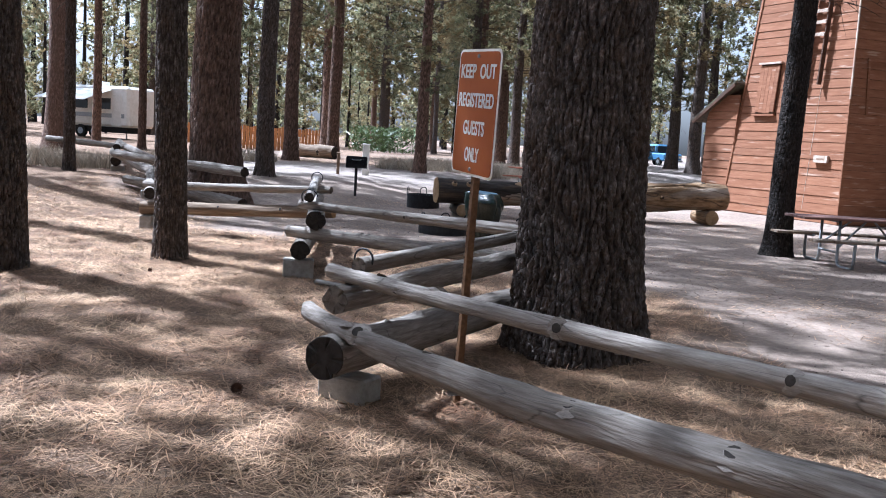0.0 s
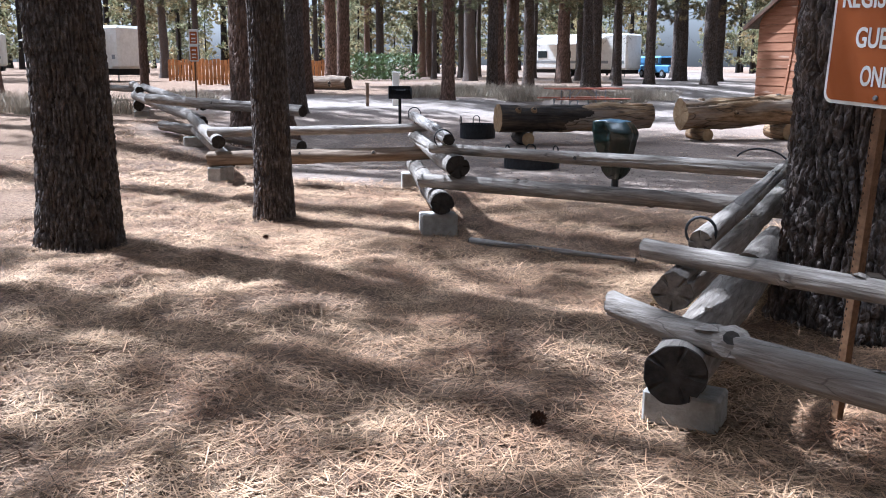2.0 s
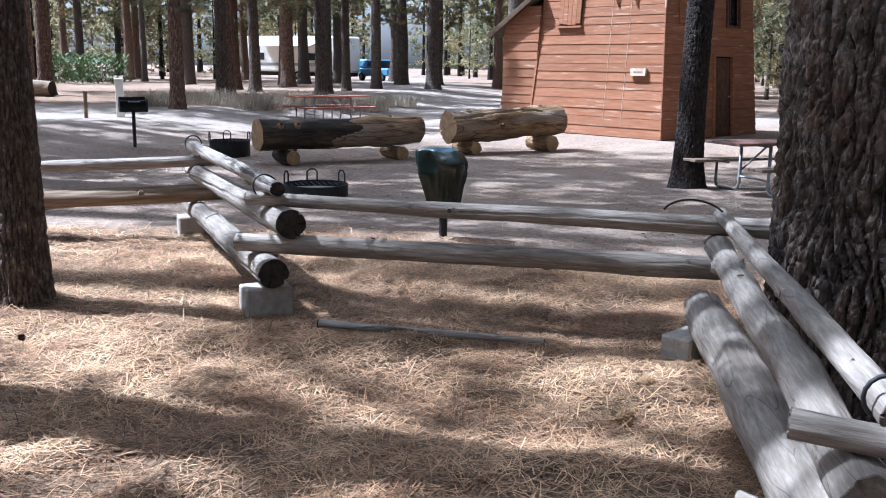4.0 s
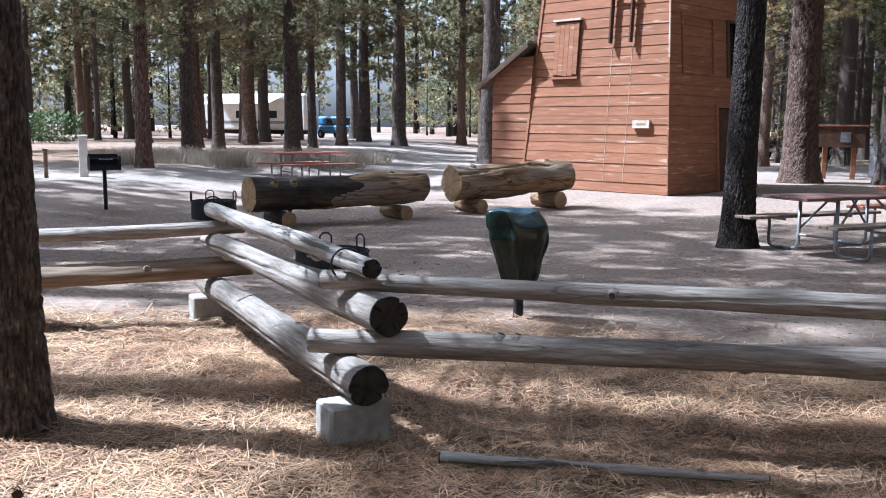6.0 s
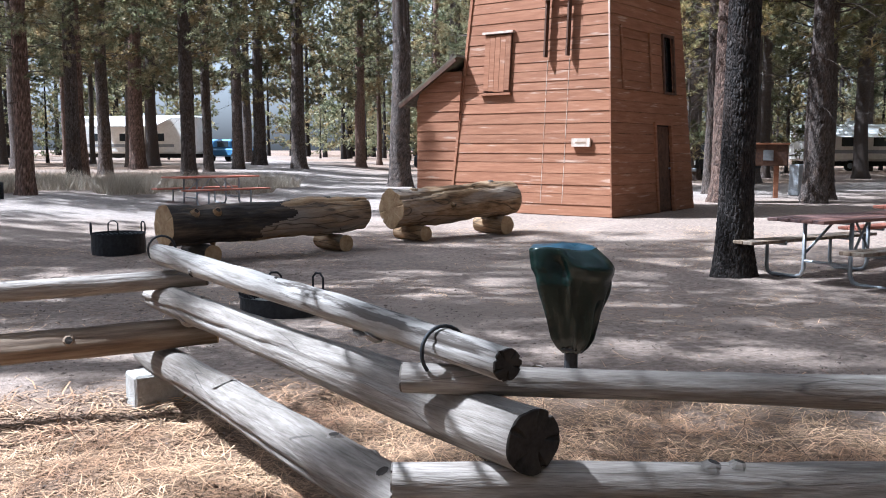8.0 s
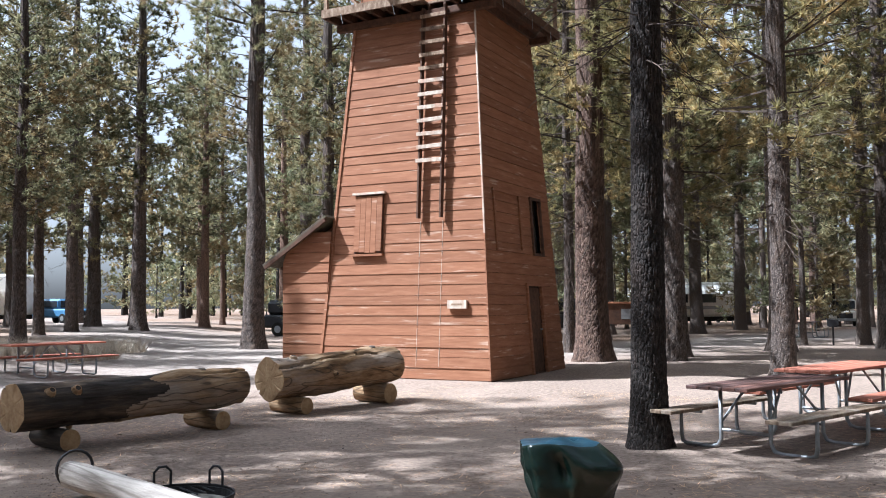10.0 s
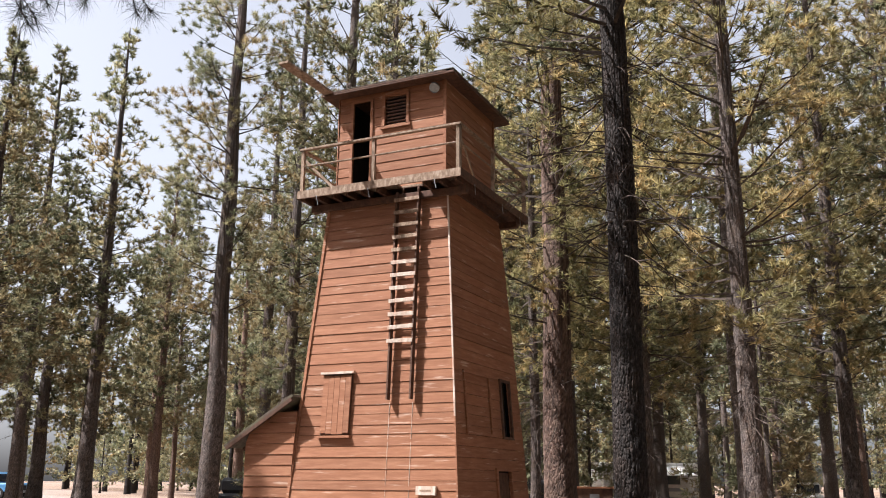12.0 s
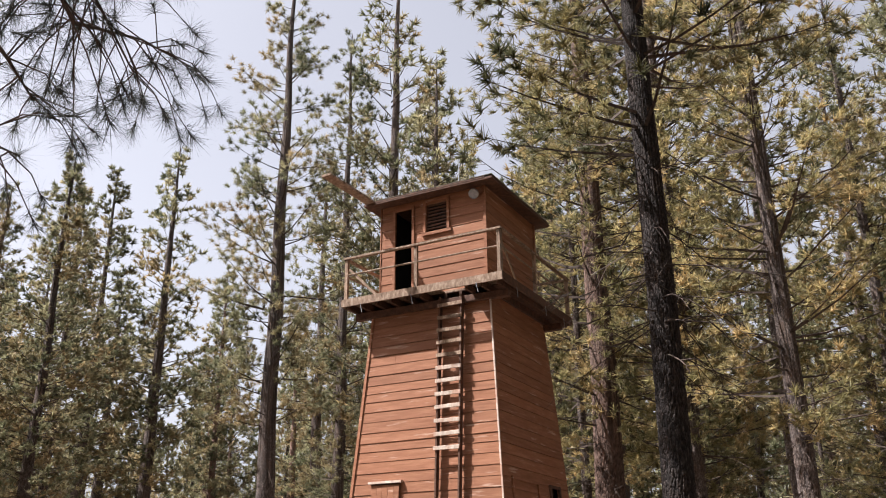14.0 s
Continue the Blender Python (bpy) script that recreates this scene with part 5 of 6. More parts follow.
def crown_meshes(h, base, R, seed, per_branch, needles, nlen, nwid, dead=10, whorl=0.75, tufts_limb=True, lean=(0, 0), fan=False, most=6, lsegs=4, leaf="foliage"):
    """Limbs and needle tufts of a pine: whorls of limbs that sweep up at their ends, tufts along the outer half."""
    rng = np.random.default_rng(seed)
    lv, lf = [], []
    tp, td = [], []

    def limb(p, d, L, r, rise, segs=4):
        pts = [p]
        dd = d.copy()
        for _ in range(segs):
            dd = dd + np.array([0, 0, rise / segs]) + rng.normal(0, 0.06, 3)
            dd /= np.linalg.norm(dd)
            pts.append(pts[-1] + dd * L / segs)
        o = len(lv)
        sd = np.cross(d, [0, 0, 1.0])
        sd /= np.linalg.norm(sd) + 1e-6
        up = np.cross(sd, d)
        for q, pt in enumerate(pts):
            rr = r * (1 - 0.85 * q / segs)
            for t in range(3):
                lv.append(pt + rr * (sd * math.cos(t * 2.094) + up * math.sin(t * 2.094)))
        for q in range(segs):
            for t in range(3):
                lf.append((o + q * 3 + t, o + q * 3 + (t + 1) % 3, o + q * 3 + 3 + (t + 1) % 3, o + q * 3 + 3 + t))
        return pts

    z = base
    while z < h - 0.4:
        t = (z - base) / (h - base)
        prof = min(1.0, 0.55 + t * 2.2) * (1 - t) ** 0.75 + 0.05
        for _ in range(rng.integers(3, most)):
            az = rng.uniform(0, 6.283)
            L = R * prof * rng.uniform(0.55, 1.15)
            el = rng.uniform(-0.25, 0.15) + 0.55 * t
            d = np.array([math.cos(az) * math.cos(el), math.sin(az) * math.cos(el), math.sin(el)])
            p0 = np.array([lean[0] * z, lean[1] * z, z + rng.uniform(-0.3, 0.3)])
            pts = limb(p0, d, L, 0.010 + 0.008 * L, 0.35, lsegs)
            n = max(2, int(per_branch * L / R + 0.5))
            for s in range(n):
                u = 1.0 if s == 0 else rng.uniform(0.35, 1.0)
                i = min(int(u * lsegs), lsegs - 1)
                pt = pts[i] + (pts[i + 1] - pts[i]) * (u * lsegs - i)
                bd = pts[i + 1] - pts[i]
                bd = bd / np.linalg.norm(bd)
                side = rng.normal(0, 1, 3)
                side -= bd * side.dot(bd)
                side /= np.linalg.norm(side)
                off = 0 if s == 0 else rng.uniform(0.12, 0.62) * min(1, L / 2)
                tip = pt + side * off * np.array([1, 1, 0.55]) + bd * off * 0.6
                if off > 0.2 and tufts_limb:
                    o = len(lv)
                    w = np.array([0, 0, 0.007])
                    lv.extend([pt - w, pt + w, tip])
                    lf.append((o, o + 1, o + 2))
                dd = bd * 0.7 + side * 0.5 + np.array([0, 0, 0.35])
                tp.append(tip)
                td.append(dd / np.linalg.norm(dd))
        z += whorl * rng.uniform(0.6, 1.3)
    for _ in range(dead):
        az = rng.uniform(0, 6.283)
        zz = base - rng.uniform(0.0, 0.55) * base * 0.8
        el = rng.uniform(-0.5, 0.1)
        d = np.array([math.cos(az) * math.cos(el), math.sin(az) * math.cos(el), math.sin(el)])
        pts = limb(np.array([lean[0] * zz, lean[1] * zz, zz]), d, rng.uniform(0.7, 2.0), 0.012, -0.45)
        for s in range(3):
            i = rng.integers(1, 4)
            limb(pts[i], d + rng.normal(0, 0.5, 3), rng.uniform(0.3, 0.7), 0.007, -0.3, 2)
    me = bpy.data.meshes.new("branchwork")
    me.from_pydata([list(map(float, p)) for p in lv], [], lf)
    me.materials.append(M["limb"])
    P, D = np.array(tp), np.array(td)
    m = len(P)
    d = D[:, None, :] * 0.62 + rng.normal(0, 0.6, (m, needles, 3))
    d /= np.linalg.norm(d, axis=2, keepdims=True)
    d[:, :, 2] = d[:, :, 2] * 0.9 + 0.05
    s = np.cross(d, rng.normal(0, 1, (m, needles, 3)))
    s /= np.linalg.norm(s, axis=2, keepdims=True)
    L = nlen * rng.uniform(0.7, 1.2, (m, needles, 1))
    root = P[:, None, :] - D[:, None, :] * rng.uniform(0, 0.10, (m, needles, 1))
    if fan:
        v = np.stack([root, root + d * L + s * nwid, root + d * L * 0.85 - s * nwid], 2).reshape(-1, 3)
    else:
        v = np.stack([root - s * nwid, root + s * nwid, root + d * L], 2).reshape(-1, 3)
    nn = m * needles
    cm = bpy.data.meshes.new("crown")
    cm.vertices.add(nn * 3)
    cm.vertices.foreach_set("co", v.astype(np.float32).ravel())
    cm.loops.add(nn * 3)
    cm.loops.foreach_set("vertex_index", np.arange(nn * 3, dtype=np.int32))
    cm.polygons.add(nn)
    cm.polygons.foreach_set("loop_start", np.arange(0, nn * 3, 3, dtype=np.int32))
    cm.update(calc_edges=True)
    cm.materials.append(M[leaf])
    return me, cm


def pine(x, y, r, h, crown, bark="bark_dark", lean=(0, 0), seed=0, seg=18, rings=26, rough=False, turn=0.0, cscale=None, furrow=0.10, flare=0.45, label="tall pine with furrowed dark bark and long needle tufts"):
    root = new("pine_tree")
    root.matrix_basis = pose(x, y, float(fall(x, y)), 0, 0, turn)
    tagged(root, label, "tree", "pines of the campground")
    me = trunk_mesh(r, h, seg, rings, lean, seed, rough, furrow=furrow, flare=flare)
    me.materials.append(M[bark])
    t = new("trunk", me)
    t.parent = root
    limbs, leaves, ch = crown
    s = h / ch if cscale is None else cscale
    for n, data in (("branchwork", limbs), ("crown", leaves)):
        ob = new(n, data)
        ob.parent = root
        ob.scale = (s if s < 1.25 else 1.25, s if s < 1.25 else 1.25, s)
        if n == "crown":
            ob["label"] = "grey-green needle tufts with brown tips"
        ob["kind"] = "stuff"
    return root


HI = [(*crown_meshes(26, 5.0 + k, 3.6, 100 + k, 26, 40, 0.21, 0.010, 14, whorl=0.62), 26) for k in range(4)]
LUSH = [(*crown_meshes(26, 4.4 + 0.8 * k, 4.2, 120 + k, 20, 26, 0.23, 0.015, 30, whorl=0.5, leaf="foliage_gold"), 26) for k in range(2)]
MID = [(*crown_meshes(26, 4.4 + 1.3 * k, 3.5, 200 + k, 14, 15, 0.30, 0.03, 4, whorl=0.62, lsegs=2), 26) for k in range(5)]
DENSE = [(*crown_meshes(26, 5.0 + 1.8 * k, 4.0, 220 + k, 17, 13, 0.32, 0.042, 4, whorl=0.5, lsegs=2), 26) for k in range(2)]
TALL = [(*crown_meshes(40, 16.0 + 2 * k, 4.6, 230 + k, 10, 30, 0.34, 0.03, 4, whorl=0.8, lsegs=2), 40) for k in range(2)]
CLUMPY = [(*crown_meshes(26, 8.5 + 2 * k, 3.6, 260 + k, 7, 46, 0.24, 0.018, 4, whorl=0.8, lsegs=3), 26) for k in range(2)]
HIGH = (*crown_meshes(42, 27.0, 4.6, 236, 9, 30, 0.34, 0.03, 4, whorl=0.8, lsegs=2), 42)
YOUNG = [(*crown_meshes(12, 0.8 + 0.5 * k, 2.2, 250 + k, 12, 8, 0.34, 0.032, 2, whorl=0.45, lsegs=2), 12) for k in range(2)]

# the pines beside the path and round the clearing: x, y, radius, height, crown, bark, fine bark
pine(-4.44, 8.40, 0.305, 27, CLUMPY[0], lean=(-0.012, 0.0), seed=1, seg=200, rings=340, rough=True, furrow=0.07, flare=0.22)
slim = pine(-3.04, 9.65, 0.175, 24, (*crown_meshes(24, 8.0, 3.4, 300, 11, 16, 0.36, 0.03, 3, whorl=0.8), 24), lean=(-0.006, 0.0), seed=2, seg=150, rings=340, rough=True, furrow=0.045, flare=0.28)
pine(1.11, 6.28, 0.45, 34, HI[3], lean=(-0.004, 0.0), seed=3, seg=300, rings=420, rough=True, furrow=0.10, flare=0.36, label="massive old pine with deep furrowed bark beside the sign")
pine(5.68, 14.62, 0.207, 25, (*crown_meshes(25, 7.4, 4.0, 301, 24, 40, 0.20, 0.010, 48, whorl=0.5, most=7, leaf="foliage_deep"), 25), bark="bark_char", lean=(0.004, 0.0), seed=4, seg=130, rings=280, rough=True, furrow=0.045, flare=0.6, turn=0)
NEAR = [(13.3, 39.0, 0.40, 30, 2, 0), (16.9, 25.4, 0.47, 31, 3, 1), (20.2, 25.0, 0.40, 29, 0, 0), (15.6, 18.7, 0.25, 26, 2, 0), (-0.86, 31.0, 0.21, 15, 0, 1), (-4.6, 17.85, 0.50, 31, 1, 1), (-4.75, 23.6, 0.23, 25, 3, 0),
        (-8.7, 20.6, 0.13, 20, 2, 0), (-6.1, 35.4, 0.28, 26, 0, 1), (-5.1, 40.7, 0.28, 27, 1, 1), (1.25, 38.3, 0.32, 16, 2, 1), (3.0, 51.0, 0.3, 19, 3, 1), (1.0, 37.0, 0.22, 15, 1, 0), (3.6, 47.9, 0.28, 19, 0, 0),
        (7.0, 58.8, 0.42, 23, 2, 1), (6.5, 45.0, 0.25, 19, 1, 0), (8.5, 49.8, 0.23, 20, 0, 0), (15.3, 56.0, 0.40, 27, 3, 0), (17.1, 68.7, 0.45, 22, 2, 0), (5.2, 40.0, 0.24, 17, 1, 0), (18.6, 23.8, 0.3, 27, 1, 0),
        (20.6, 45.5, 0.34, 32, 0, 0), (29.2, 22.7, 0.30, 26, 1, 0), (19.5, 28.7, 0.18, 22, 3, 0), (-6.4, 47.8, 0.3, 28, 2, 1), (11.5, 55.0, 0.3, 24, 1, 0), (19.3, 67.0, 0.4, 21, 3, 0), (20.3, 82.0, 0.4, 23, 0, 0), (-12.5, 37.0, 0.16, 26, 1, 1), (-15.5, 40.0, 0.19, 27, 2, 1)]
for i, (x, y, r, h, c, b) in enumerate(NEAR):
    pine(x, y, r, h, LUSH[i % 2] if x > 15 and y < 30 else HI[c] if y < 42 and i % 2 == 0 or i in (1, 3, 5, 21) else DENSE[i % 2] if y > 37 else MID[c], bark="bark_red" if b else "bark_dark", seed=10 + i, seg=56 if r < 0.48 else 120, rings=110 if r < 0.48 else 160, rough=True, turn=i * 67.0, furrow=0.07, label="tall pine with reddish plated bark" if b else "tall pine with furrowed dark bark and long needle tufts")



def low_branch(tree, pts, twigs, seed):
    """A drooping limb with needle tufts at the ends of its twigs."""
    rg = np.random.default_rng(seed)
    pts = [Vector(p) - tree.matrix_basis.translation for p in pts]
    bm = tube(pts, [0.013 - 0.009 * i / (len(pts) - 1) for i in range(len(pts))], 6)
    tips = [(pts[-1], (pts[-1] - pts[-2]).normalized())]
    for _ in range(twigs):
        u = rg.uniform(0.3, 1.0) * (len(pts) - 1)
        i = min(int(u), len(pts) - 2)
        p = pts[i].lerp(pts[i + 1], u - i)
        d = ((pts[i + 1] - pts[i]).normalized() * 0.6 + Vector(rg.normal(0, 0.55, 3))).normalized()
        L = rg.uniform(0.2, 0.5)
        m = p + d * L * 0.6 + Vector((0, 0, -0.04))
        e = m + d * L * 0.4 + Vector((0, 0, -0.10))
        tube([p, m, e], [0.004, 0.003, 0.002], 5, bm)
        tips.append((e, (e - m).normalized()))
    limb = part("low_branch", bm, M["limb"], tree, "thin drooping dark limb")
    n = 84
    P = np.array([list(t[0]) for t in tips])
    D = np.array([list(t[1]) for t in tips])
    d = D[:, None, :] * 0.55 + rg.normal(0, 0.6, (len(P), n, 3))
    d /= np.linalg.norm(d, axis=2, keepdims=True)
    s = np.cross(d, rg.normal(0, 1, d.shape))
    s /= np.linalg.norm(s, axis=2, keepdims=True)
    root = P[:, None, :] - D[:, None, :] * rg.uniform(0, 0.08, (len(P), n, 1))
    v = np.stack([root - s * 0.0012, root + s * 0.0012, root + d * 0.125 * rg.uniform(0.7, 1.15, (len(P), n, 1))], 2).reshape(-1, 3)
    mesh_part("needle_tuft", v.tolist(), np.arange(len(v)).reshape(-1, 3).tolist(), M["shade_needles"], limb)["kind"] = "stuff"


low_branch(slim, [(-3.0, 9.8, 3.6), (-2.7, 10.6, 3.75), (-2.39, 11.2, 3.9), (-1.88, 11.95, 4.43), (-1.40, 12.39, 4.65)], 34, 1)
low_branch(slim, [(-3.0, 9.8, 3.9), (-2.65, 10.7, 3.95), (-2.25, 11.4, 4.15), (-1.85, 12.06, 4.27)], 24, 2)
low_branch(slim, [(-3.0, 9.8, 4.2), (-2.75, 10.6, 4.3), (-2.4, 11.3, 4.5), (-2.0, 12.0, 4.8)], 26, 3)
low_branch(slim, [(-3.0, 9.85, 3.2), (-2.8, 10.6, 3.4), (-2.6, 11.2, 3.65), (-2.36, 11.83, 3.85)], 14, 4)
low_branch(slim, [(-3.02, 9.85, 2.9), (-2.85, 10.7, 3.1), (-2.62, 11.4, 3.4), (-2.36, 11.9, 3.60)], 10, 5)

# unseen pines added beside and behind the walk to shade clearing and path
SHADE = [(-16.4, 10.8), (-8.4, 4.0), (-13.4, 7.0), (-19.2, 15.5), (-5, -6), (6, -7), (12, -3), (15, 4), (-12, -3), (-11.2, 10.9), (-9.7, 7.7)]
for i, (x, y) in enumerate(SHADE):
    pine(x, y, 0.30 + 0.05 * (i % 3), 24 if i == 9 else 26 + (i * 5) % 6, CLUMPY[i % 2] if i < 4 or i > 8 else MID[i % 5], seed=50 + i, turn=i * 41.0, bark="bark_red" if i % 3 == 0 else "bark_dark")
# unseen pines added behind the walker to block sky light
brng = random.Random(4)
for i in range(34):
    x, y = (12 + 5.2 * (i % 4) + brng.uniform(-1.5, 1.5), 11 - 5.0 * (i // 4) + brng.uniform(-1.5, 1.5)) if i < 16 else (-14 + 5.0 * ((i - 16) % 6) + brng.uniform(-1.5, 1.5), -9 - 5.0 * ((i - 16) // 6) + brng.uniform(-1.5, 1.5))
    SHADE.append((x, y))
    pine(x, y, brng.uniform(0.22, 0.4), brng.uniform(24, 30), MID[i % 5], seed=500 + i, turn=i * 53.0, bark="bark_red" if i % 3 == 0 else "bark_dark")
# tall pines added on the left, mostly out of view, to shade the clearing
GIANTS = [(-18.0, 26.2), (-14.4, 28.0), (-17.6, 31.2), (-13.5, 31.4)]
for i, (x, y) in enumerate(GIANTS):
    pine(x, y, 0.45, 39 + i % 3, TALL[i % 2], seed=80 + i, turn=i * 73.0, bark="bark_red", label="very tall pine added to shade the clearing, high crown and reddish bark")

# two more added for shade, with crowns set high along the sun's path
pine(-15.7, 18.4, 0.45, 42, HIGH, seed=89, turn=120.0, bark="bark_red", label="very tall pine added to shade the clearing, high crown and reddish bark")
pine(-15.5, 21.8, 0.45, 42, HIGH, seed=88, bark="bark_red", label="very tall pine added to shade the clearing, high crown and reddish bark")

# the forest around
frng = random.Random(21)
placed = [(x, y) for x, y, *_ in NEAR] + SHADE + GIANTS + [(-15.5, 21.8), (-15.7, 18.4), (-4.6, 9.3), (-3.1, 9.9), (1.4, 7.2), (4.9, 13.9)]
sx, sy = math.cos(SUN_AZ), math.sin(SUN_AZ)


def free(x, y, gap):
    if -17 < x < 13.5 and -6 < y < 37:
        return False
    if 13 <= x < 24 and 8 < y < 29:
        return False
    if float(road_at(np.array([x]), np.array([y]))[0]) > 0.35:
        return False
    rx, ry = x - 8.9, y - 24
    s, off = rx * sx + ry * sy, abs(rx * sy - ry * sx)
    if 0 < s < 28 and off < 6:
        return False
    if abs(x - 13) < 7 and 82 < y < 94 or -41 < x < -21 and 60 < y < 76:
        return False
    if -40 < x < 0 and 36 < y < 70 and (x * 7 + y * 13) % 1.0 > 0.35:
        return False
    if math.hypot(x + 3, y - 7.7) < 52 and math.degrees(math.atan2(y - 7.7, x + 3)) > 60:
        return False
    return all((x - a) ** 2 + (y - b) ** 2 > gap * gap for a, b in placed)


count = 0
while count < 110:
    ang, dist = radians(frng.uniform(8, 128)), frng.uniform(26, 82)
    x, y = -1 + dist * math.cos(ang), 4 + dist * math.sin(ang)
    if free(x, y, 3.4):
        placed.append((x, y))
        h = frng.uniform(23, 34) if math.degrees(math.atan2(y - 7.7, x + 3)) < 60 else frng.uniform(20, 27)
        pine(x, y, frng.uniform(0.18, 0.42), h, MID[count % 5] if h > 27 else DENSE[count % 2], bark=frng.choice(("bark_dark", "bark_dark", "bark_red")), seed=100 + count, seg=14, rings=16, turn=frng.uniform(0, 360), lean=(frng.uniform(-0.01, 0.01), frng.uniform(-0.01, 0.01)))
        count += 1

# young growth between the trunks
count = 0
while count < 28:
    ang, dist = radians(frng.uniform(10, 125)), frng.uniform(32, 80)
    x, y = -1 + dist * math.cos(ang), 4 + dist * math.sin(ang)
    if free(x, y, 2.6) and not (-36 < x < 30 and y > 55):
        placed.append((x, y))
        pine(x, y, frng.uniform(0.07, 0.13), frng.uniform(7, 15), YOUNG[count % 2], seed=300 + count, seg=10, rings=10, turn=frng.uniform(0, 360), label="young pine with branches down to the ground")
        count += 1

# far woods
far_l, far_c = crown_meshes(26, 1.6, 3.6, 400, 6, 6, 0.55, 0.13, 0, whorl=0.85, tufts_limb=False, fan=True)


def mesh_arrays(me, tri):
    v = np.empty(len(me.vertices) * 3, np.float32)
    me.vertices.foreach_get("co", v)
    f = np.empty(len(me.loops), np.int32)
    me.loops.foreach_get("vertex_index", f)
    return v.reshape(-1, 3), f.reshape(-1, tri)


def woods(name, n, a0, a1, d0, d1, seed, label, tall=(0.8, 1.3)):
    rg = np.random.default_rng(seed)
    cv, cf = mesh_arrays(far_c, 3)
    tm = trunk_mesh(0.30, 26, 6, 5, (0, 0), 1, False)
    tv, tf = mesh_arrays(tm, 4)
    V, F, o = [[], []], [[], []], [0, 0]
    for _ in range(n):
        ang, dist = radians(rg.uniform(a0, a1)), math.sqrt(rg.uniform(d0 ** 2, d1 ** 2))
        x, y = -1 + dist * math.cos(ang), 4 + dist * math.sin(ang)
        if float(road_at(np.array([x]), np.array([y]))[0]) > 0.3:
            continue
        s, t = rg.uniform(*tall), rg.uniform(0, 6.28)
        rot = np.array([[math.cos(t), -math.sin(t), 0], [math.sin(t), math.cos(t), 0], [0, 0, 1]])
        for k, (v, f) in enumerate(((tv, tf), (cv, cf))):
            V[k].append((v @ rot.T) * s + [x, y, float(fall(x, y))])
            F[k].append(f + o[k])
            o[k] += len(v)
    for k, (nm, mat) in enumerate((("far_trunks", "bark_dark"), ("far_crowns", "foliage"))):
        me = bpy.data.meshes.new(nm)
        v, f = np.concatenate(V[k]).astype(np.float32), np.concatenate(F[k]).astype(np.int32)
        me.vertices.add(len(v))
        me.vertices.foreach_set("co", v.ravel())
        me.loops.add(f.size)
        me.loops.foreach_set("vertex_index", f.ravel())
        me.polygons.add(len(f))
        me.polygons.foreach_set("loop_start", np.arange(0, f.size, f.shape[1], dtype=np.int32))
        me.update(calc_edges=True)
        me.materials.append(M[mat])
        tagged(new(nm, me), label, "trees", kind="stuff")


woods("woods", 220, -5, 140, 82, 190, 9, "distant pine wood behind the campground")
woods("thicket", 110, -5, 140, 62, 150, 12, "young pines standing among the far trunks", (0.28, 0.5))
# this last wood is never seen; it is added to cut low sky light
woods("woods_behind", 110, 150, 352, 26, 75, 10, "unseen pine wood added behind the walker to block low sky light")


# ---- undergrowth ----
def brush(name, pts, n, hgt, mat, label, cat, seed, leaf=False):
    rg = np.random.default_rng(seed)
    vs = []
    for x, y, r in pts:
        m = int(n * r)
        a, q = rg.uniform(0, 6.28, m), r * np.sqrt(rg.random(m))
        p = np.stack([x + q * np.cos(a), y + q * np.sin(a), np.zeros(m) + float(fall(x, y)) + (rg.random(m) * hgt * 0.7 if leaf else 0)], -1)
        d = np.stack([rg.normal(0, 0.45, m), rg.normal(0, 0.45, m), np.ones(m) * (0.4 if leaf else 1)], -1) * hgt * rg.uniform(0.4, 1, m)[:, None] * (0.3 if leaf else 1)
        s = rg.normal(0, 1, (m, 3)) * (0.03 if leaf else 0.006)
        vs.append(np.stack([p - s, p + s, p + d], 1))
    v = np.concatenate(vs).reshape(-1, 3)
    me = bpy.data.meshes.new(name)
    me.from_pydata(v.tolist(), [], np.arange(len(v)).reshape(-1, 3).tolist())
    me.materials.append(M[mat])
    return tagged(new(name, me), label, cat, kind="stuff")


brush("dry_brush", [(-9.8, 22.8, 1.4), (-12.0, 24.0, 1.7), (-14.5, 25.5, 1.8), (-8.2, 26.5, 0.9), (0.6, 33.4, 1.6), (3.0, 34.6, 1.6), (-1.6, 32.4, 0.9), (5.2, 34.2, 1.2), (7.0, 37.5, 1.5), (-17, 27, 2.0), (1.6, 31.8, 0.8), (-7.0, 32.0, 1.0), (2.3, 33.0, 1.0), (-0.4, 34.5, 1.2)], 1500, 0.55, "dry_brush", "pale dry brush beside the road", "brush", 1)
brush("green_bush", [(-5.2, 62, 1.5), (-3.4, 64, 1.4)], 700, 2.4, "green_leaf", "bright green leafy bush beyond the road", "bush", 2, True)


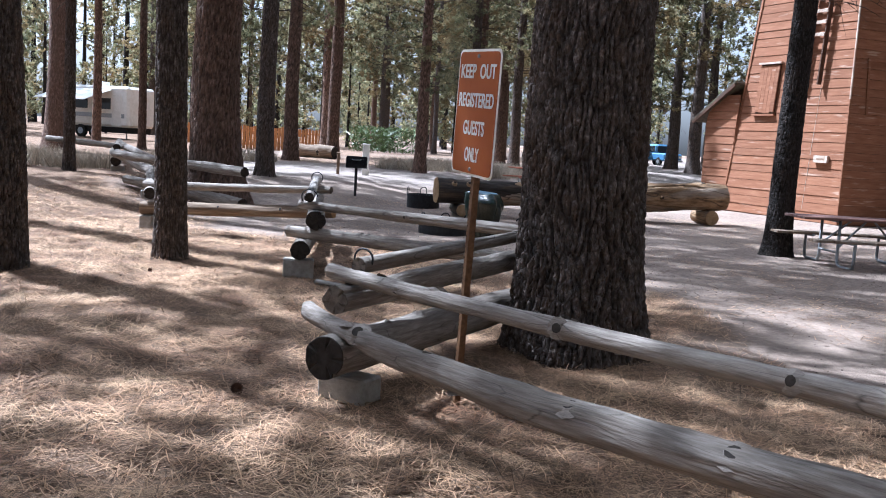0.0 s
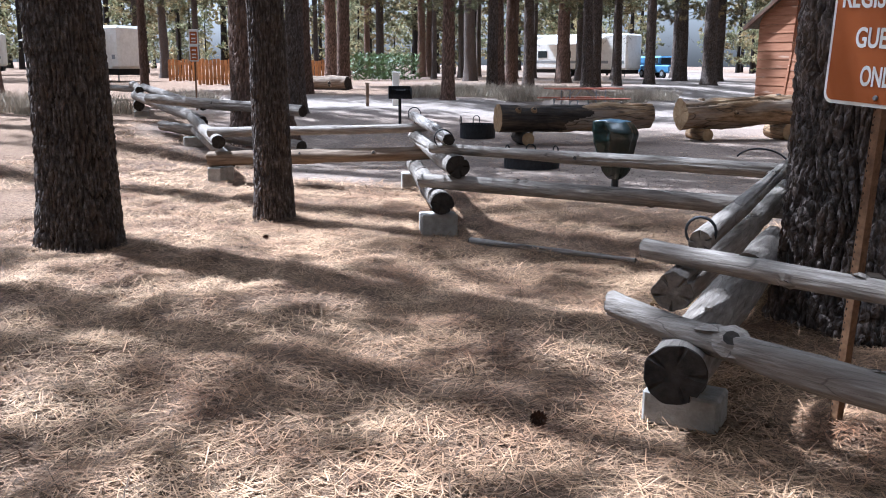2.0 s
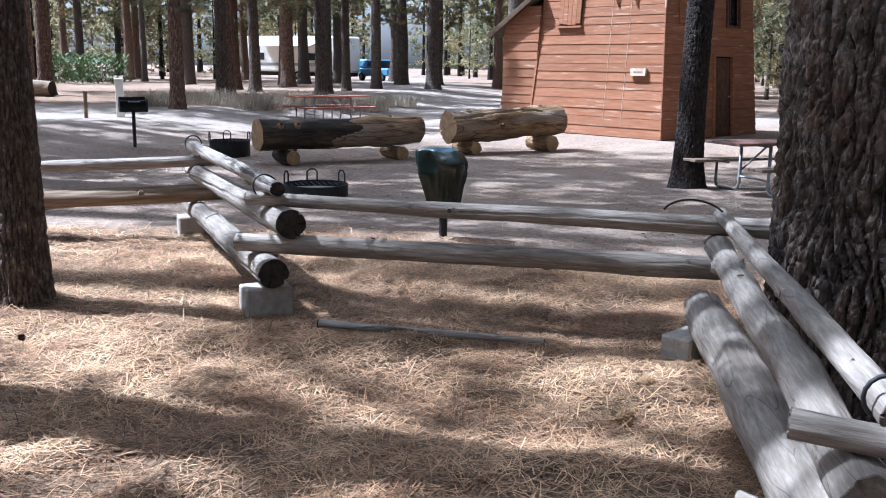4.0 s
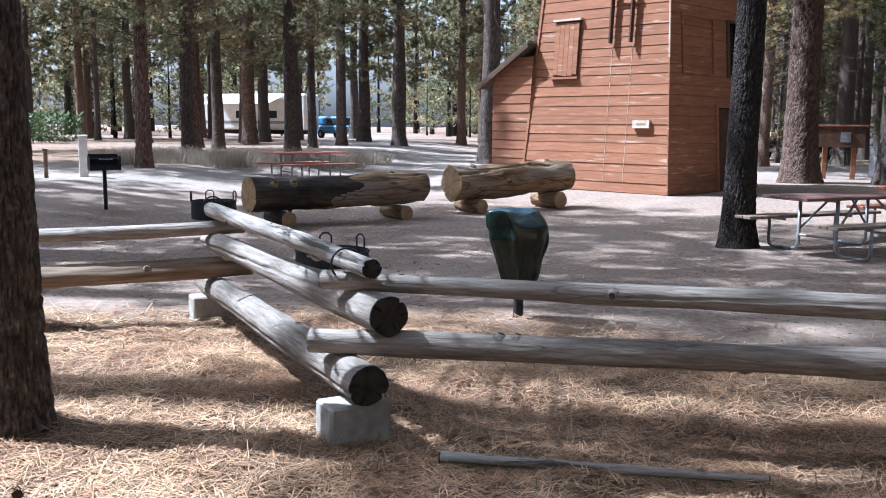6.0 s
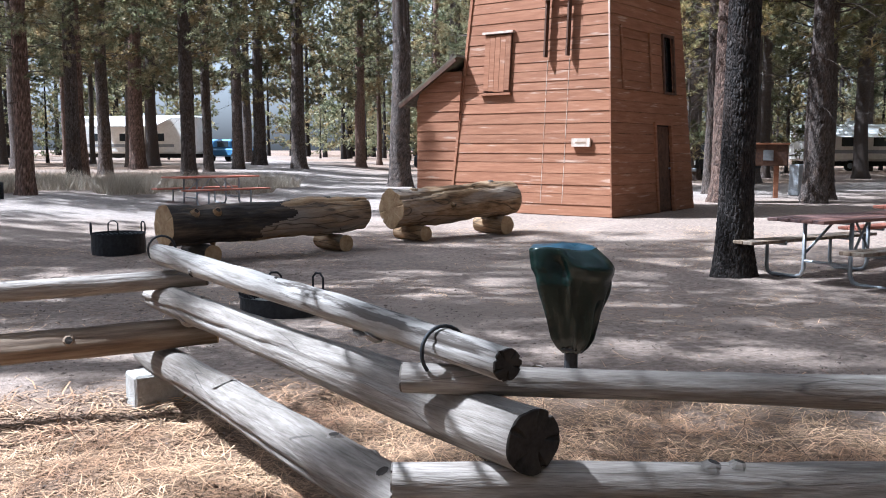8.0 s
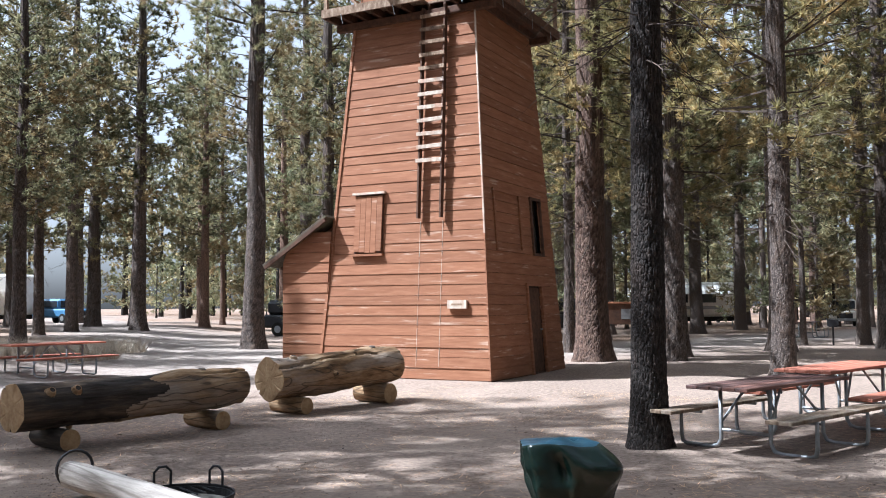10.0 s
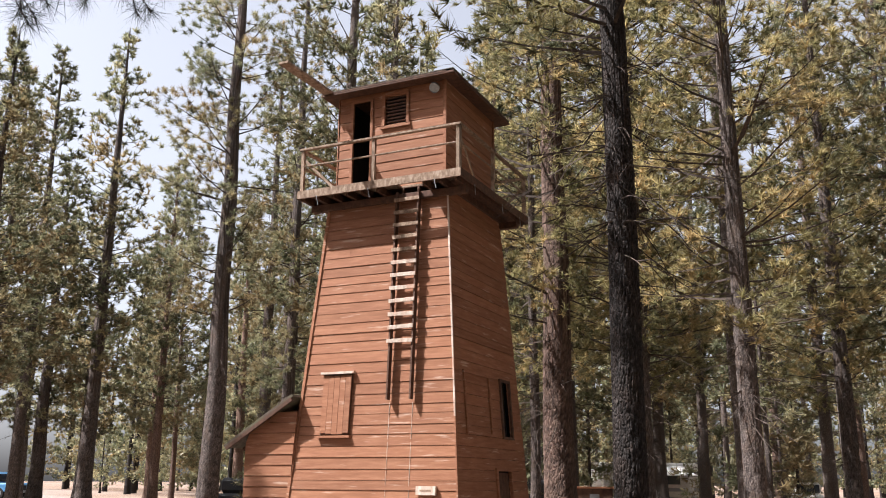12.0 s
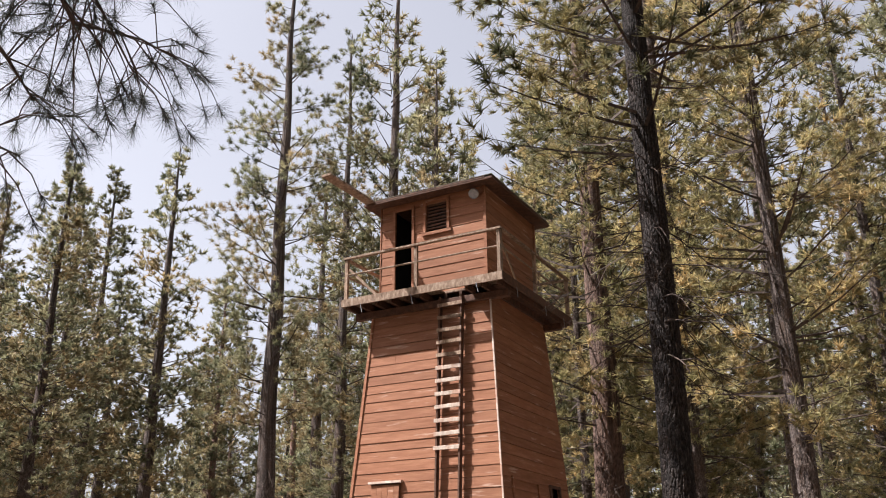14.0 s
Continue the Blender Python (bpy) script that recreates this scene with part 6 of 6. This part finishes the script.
# ---- cones and litter close to the path ----
def pine_cone(x, y, a, s, mat, label):
    bm = bmesh.new()
    n = 9
    for i in range(n):
        t = i / (n - 1)
        r = math.sin(math.pi * (0.12 + 0.82 * t)) * 0.042
        for k in range(8):
            ang = k * 0.785 + i * 0.4
            c = Vector((math.cos(ang) * r * 0.5, math.sin(ang) * r * 0.5, t * 0.10))
            tip = Vector((math.cos(ang) * r * 1.15, math.sin(ang) * r * 1.15, t * 0.10 + 0.012))
            sd = Vector((-math.sin(ang), math.cos(ang), 0)) * r * 0.36
            v = [bm.verts.new(p) for p in (c - sd, c + sd, tip, c + Vector((0, 0, -0.008)))]
            for f in ((0, 1, 2), (1, 3, 2), (3, 0, 2), (0, 3, 1)):
                bm.faces.new([v[q] for q in f])
    ob = part("pine_cone", bm, M[mat])
    ob.matrix_basis = pose(x, y, float(soil_z(x, y)) + 0.03, 80, 0, a) @ Matrix.Diagonal((s, s, s, 1))
    return tagged(ob, label, "pine cone", "fallen pine cones")


pine_cone(-1.12, 4.58, 30, 0.85, "dark_wood", "dark fallen pine cone lying on dry needles")
pine_cone(-0.14, 6.52, 100, 1.0, "cut_tan", "orange-brown fallen pine cone on dry needles")
pine_cone(0.2, 6.9, 60, 0.9, "cut_tan", "orange-brown fallen pine cone on dry needles")
crng = random.Random(8)
for _ in range(2):
    pine_cone(crng.uniform(-4, 0.5), crng.uniform(2.5, 9), crng.uniform(0, 360), crng.uniform(0.4, 0.6), "dark_wood", "small dark pine cone among the needles")
scatter_needles("pine_needles", -5.5, 2.6, 0.8, 11.5, 185000, 3, 0.18, 0.0044, "loose dry pine needles covering the ground")
scatter_needles("pine_needles", -7.5, 2.0, 11.5, 20, 22000, 4, 0.2, 0.008, "loose dry pine needles covering the ground")


def pebbles(x0, x1, y0, y1, n, seed):
    """Small stones, bark chips and twig ends on the bare soil."""
    rg = np.random.default_rng(seed)
    x, y = rg.uniform(x0, x1, n), rg.uniform(y0, y1, n)
    keep = rg.random(n) < np.clip(1.8 * vnoise(x * 0.9, y * 0.9, 8.0) - 0.3, 0.1, 1)
    x, y = x[keep], y[keep]
    m = len(x)
    s = rg.uniform(0.004, 0.011, m) * np.where(rg.random(m) < 0.06, 1.8, 1)
    c = np.stack([x, y, soil_z(x, y) + s * 0.2], -1)
    dirs = np.array([(1, 0, 0), (0, 1, 0), (-1, 0, 0), (0, -1, 0), (0, 0, 0.6), (0, 0, -0.6)], float)
    a = rg.uniform(0, 6.28, m)
    stretch = rg.uniform(0.6, 2.2, m)
    dx = dirs[None, :, 0] * stretch[:, None] * rg.uniform(0.7, 1.2, (m, 6))
    dy = dirs[None, :, 1] * rg.uniform(0.7, 1.2, (m, 6))
    v = np.stack([dx * np.cos(a)[:, None] - dy * np.sin(a)[:, None], dx * np.sin(a)[:, None] + dy * np.cos(a)[:, None], np.broadcast_to(dirs[None, :, 2], dx.shape)], -1) * s[:, None, None] + c[:, None, :]
    tri = np.array([(0, 1, 4), (1, 2, 4), (2, 3, 4), (3, 0, 4), (1, 0, 5), (2, 1, 5), (3, 2, 5), (0, 3, 5)])
    f = (np.arange(m)[:, None, None] * 6 + tri[None]).reshape(-1, 3)
    me = bpy.data.meshes.new("pebbles")
    me.from_pydata(v.reshape(-1, 3).tolist(), [], f.tolist())
    me.materials.append(M["pebble"])
    tagged(new("pebbles", me), "small stones and bark chips on the sandy soil", "pebbles", kind="stuff")


pebbles(-4.5, 8, 8, 20, 15000, 5)
pebbles(-4.5, 4, 1.5, 9, 2500, 6)


def fallen_bits(x0, x1, y0, y1, n, seed):
    """Single needles and thin twigs blown over the bare soil."""
    rg = np.random.default_rng(seed)
    x, y = rg.uniform(x0, x1, n), rg.uniform(y0, y1, n)
    keep = rg.random(n) < np.clip(2.2 * vnoise(x * 0.7, y * 0.7, 5.0) - 0.6, 0.04, 1)
    x, y = x[keep], y[keep]
    m = len(x)
    a, L, w = rg.uniform(0, 6.28, m), rg.uniform(0.05, 0.16, m), rg.uniform(0.003, 0.006, m)
    d, s = np.stack([np.cos(a), np.sin(a)], -1), np.stack([-np.sin(a), np.cos(a)], -1)
    c = np.stack([x, y], -1)
    pts = [c - d * L[:, None] - s * w[:, None], c - d * L[:, None] + s * w[:, None], c + d * L[:, None]]
    v = np.stack([np.concatenate([p, (soil_z(p[:, 0], p[:, 1]) + 0.008)[:, None]], 1) for p in pts], 1).reshape(-1, 3)
    me = bpy.data.meshes.new("fallen_bits")
    me.from_pydata(v.tolist(), [], np.arange(len(v)).reshape(-1, 3).tolist())
    me.materials.append(M["needles"])
    tagged(new("fallen_bits", me), "scattered dry needles and twigs on bare soil", "pine needles", kind="stuff")


fallen_bits(-3, 10, 7, 22, 22000, 7)
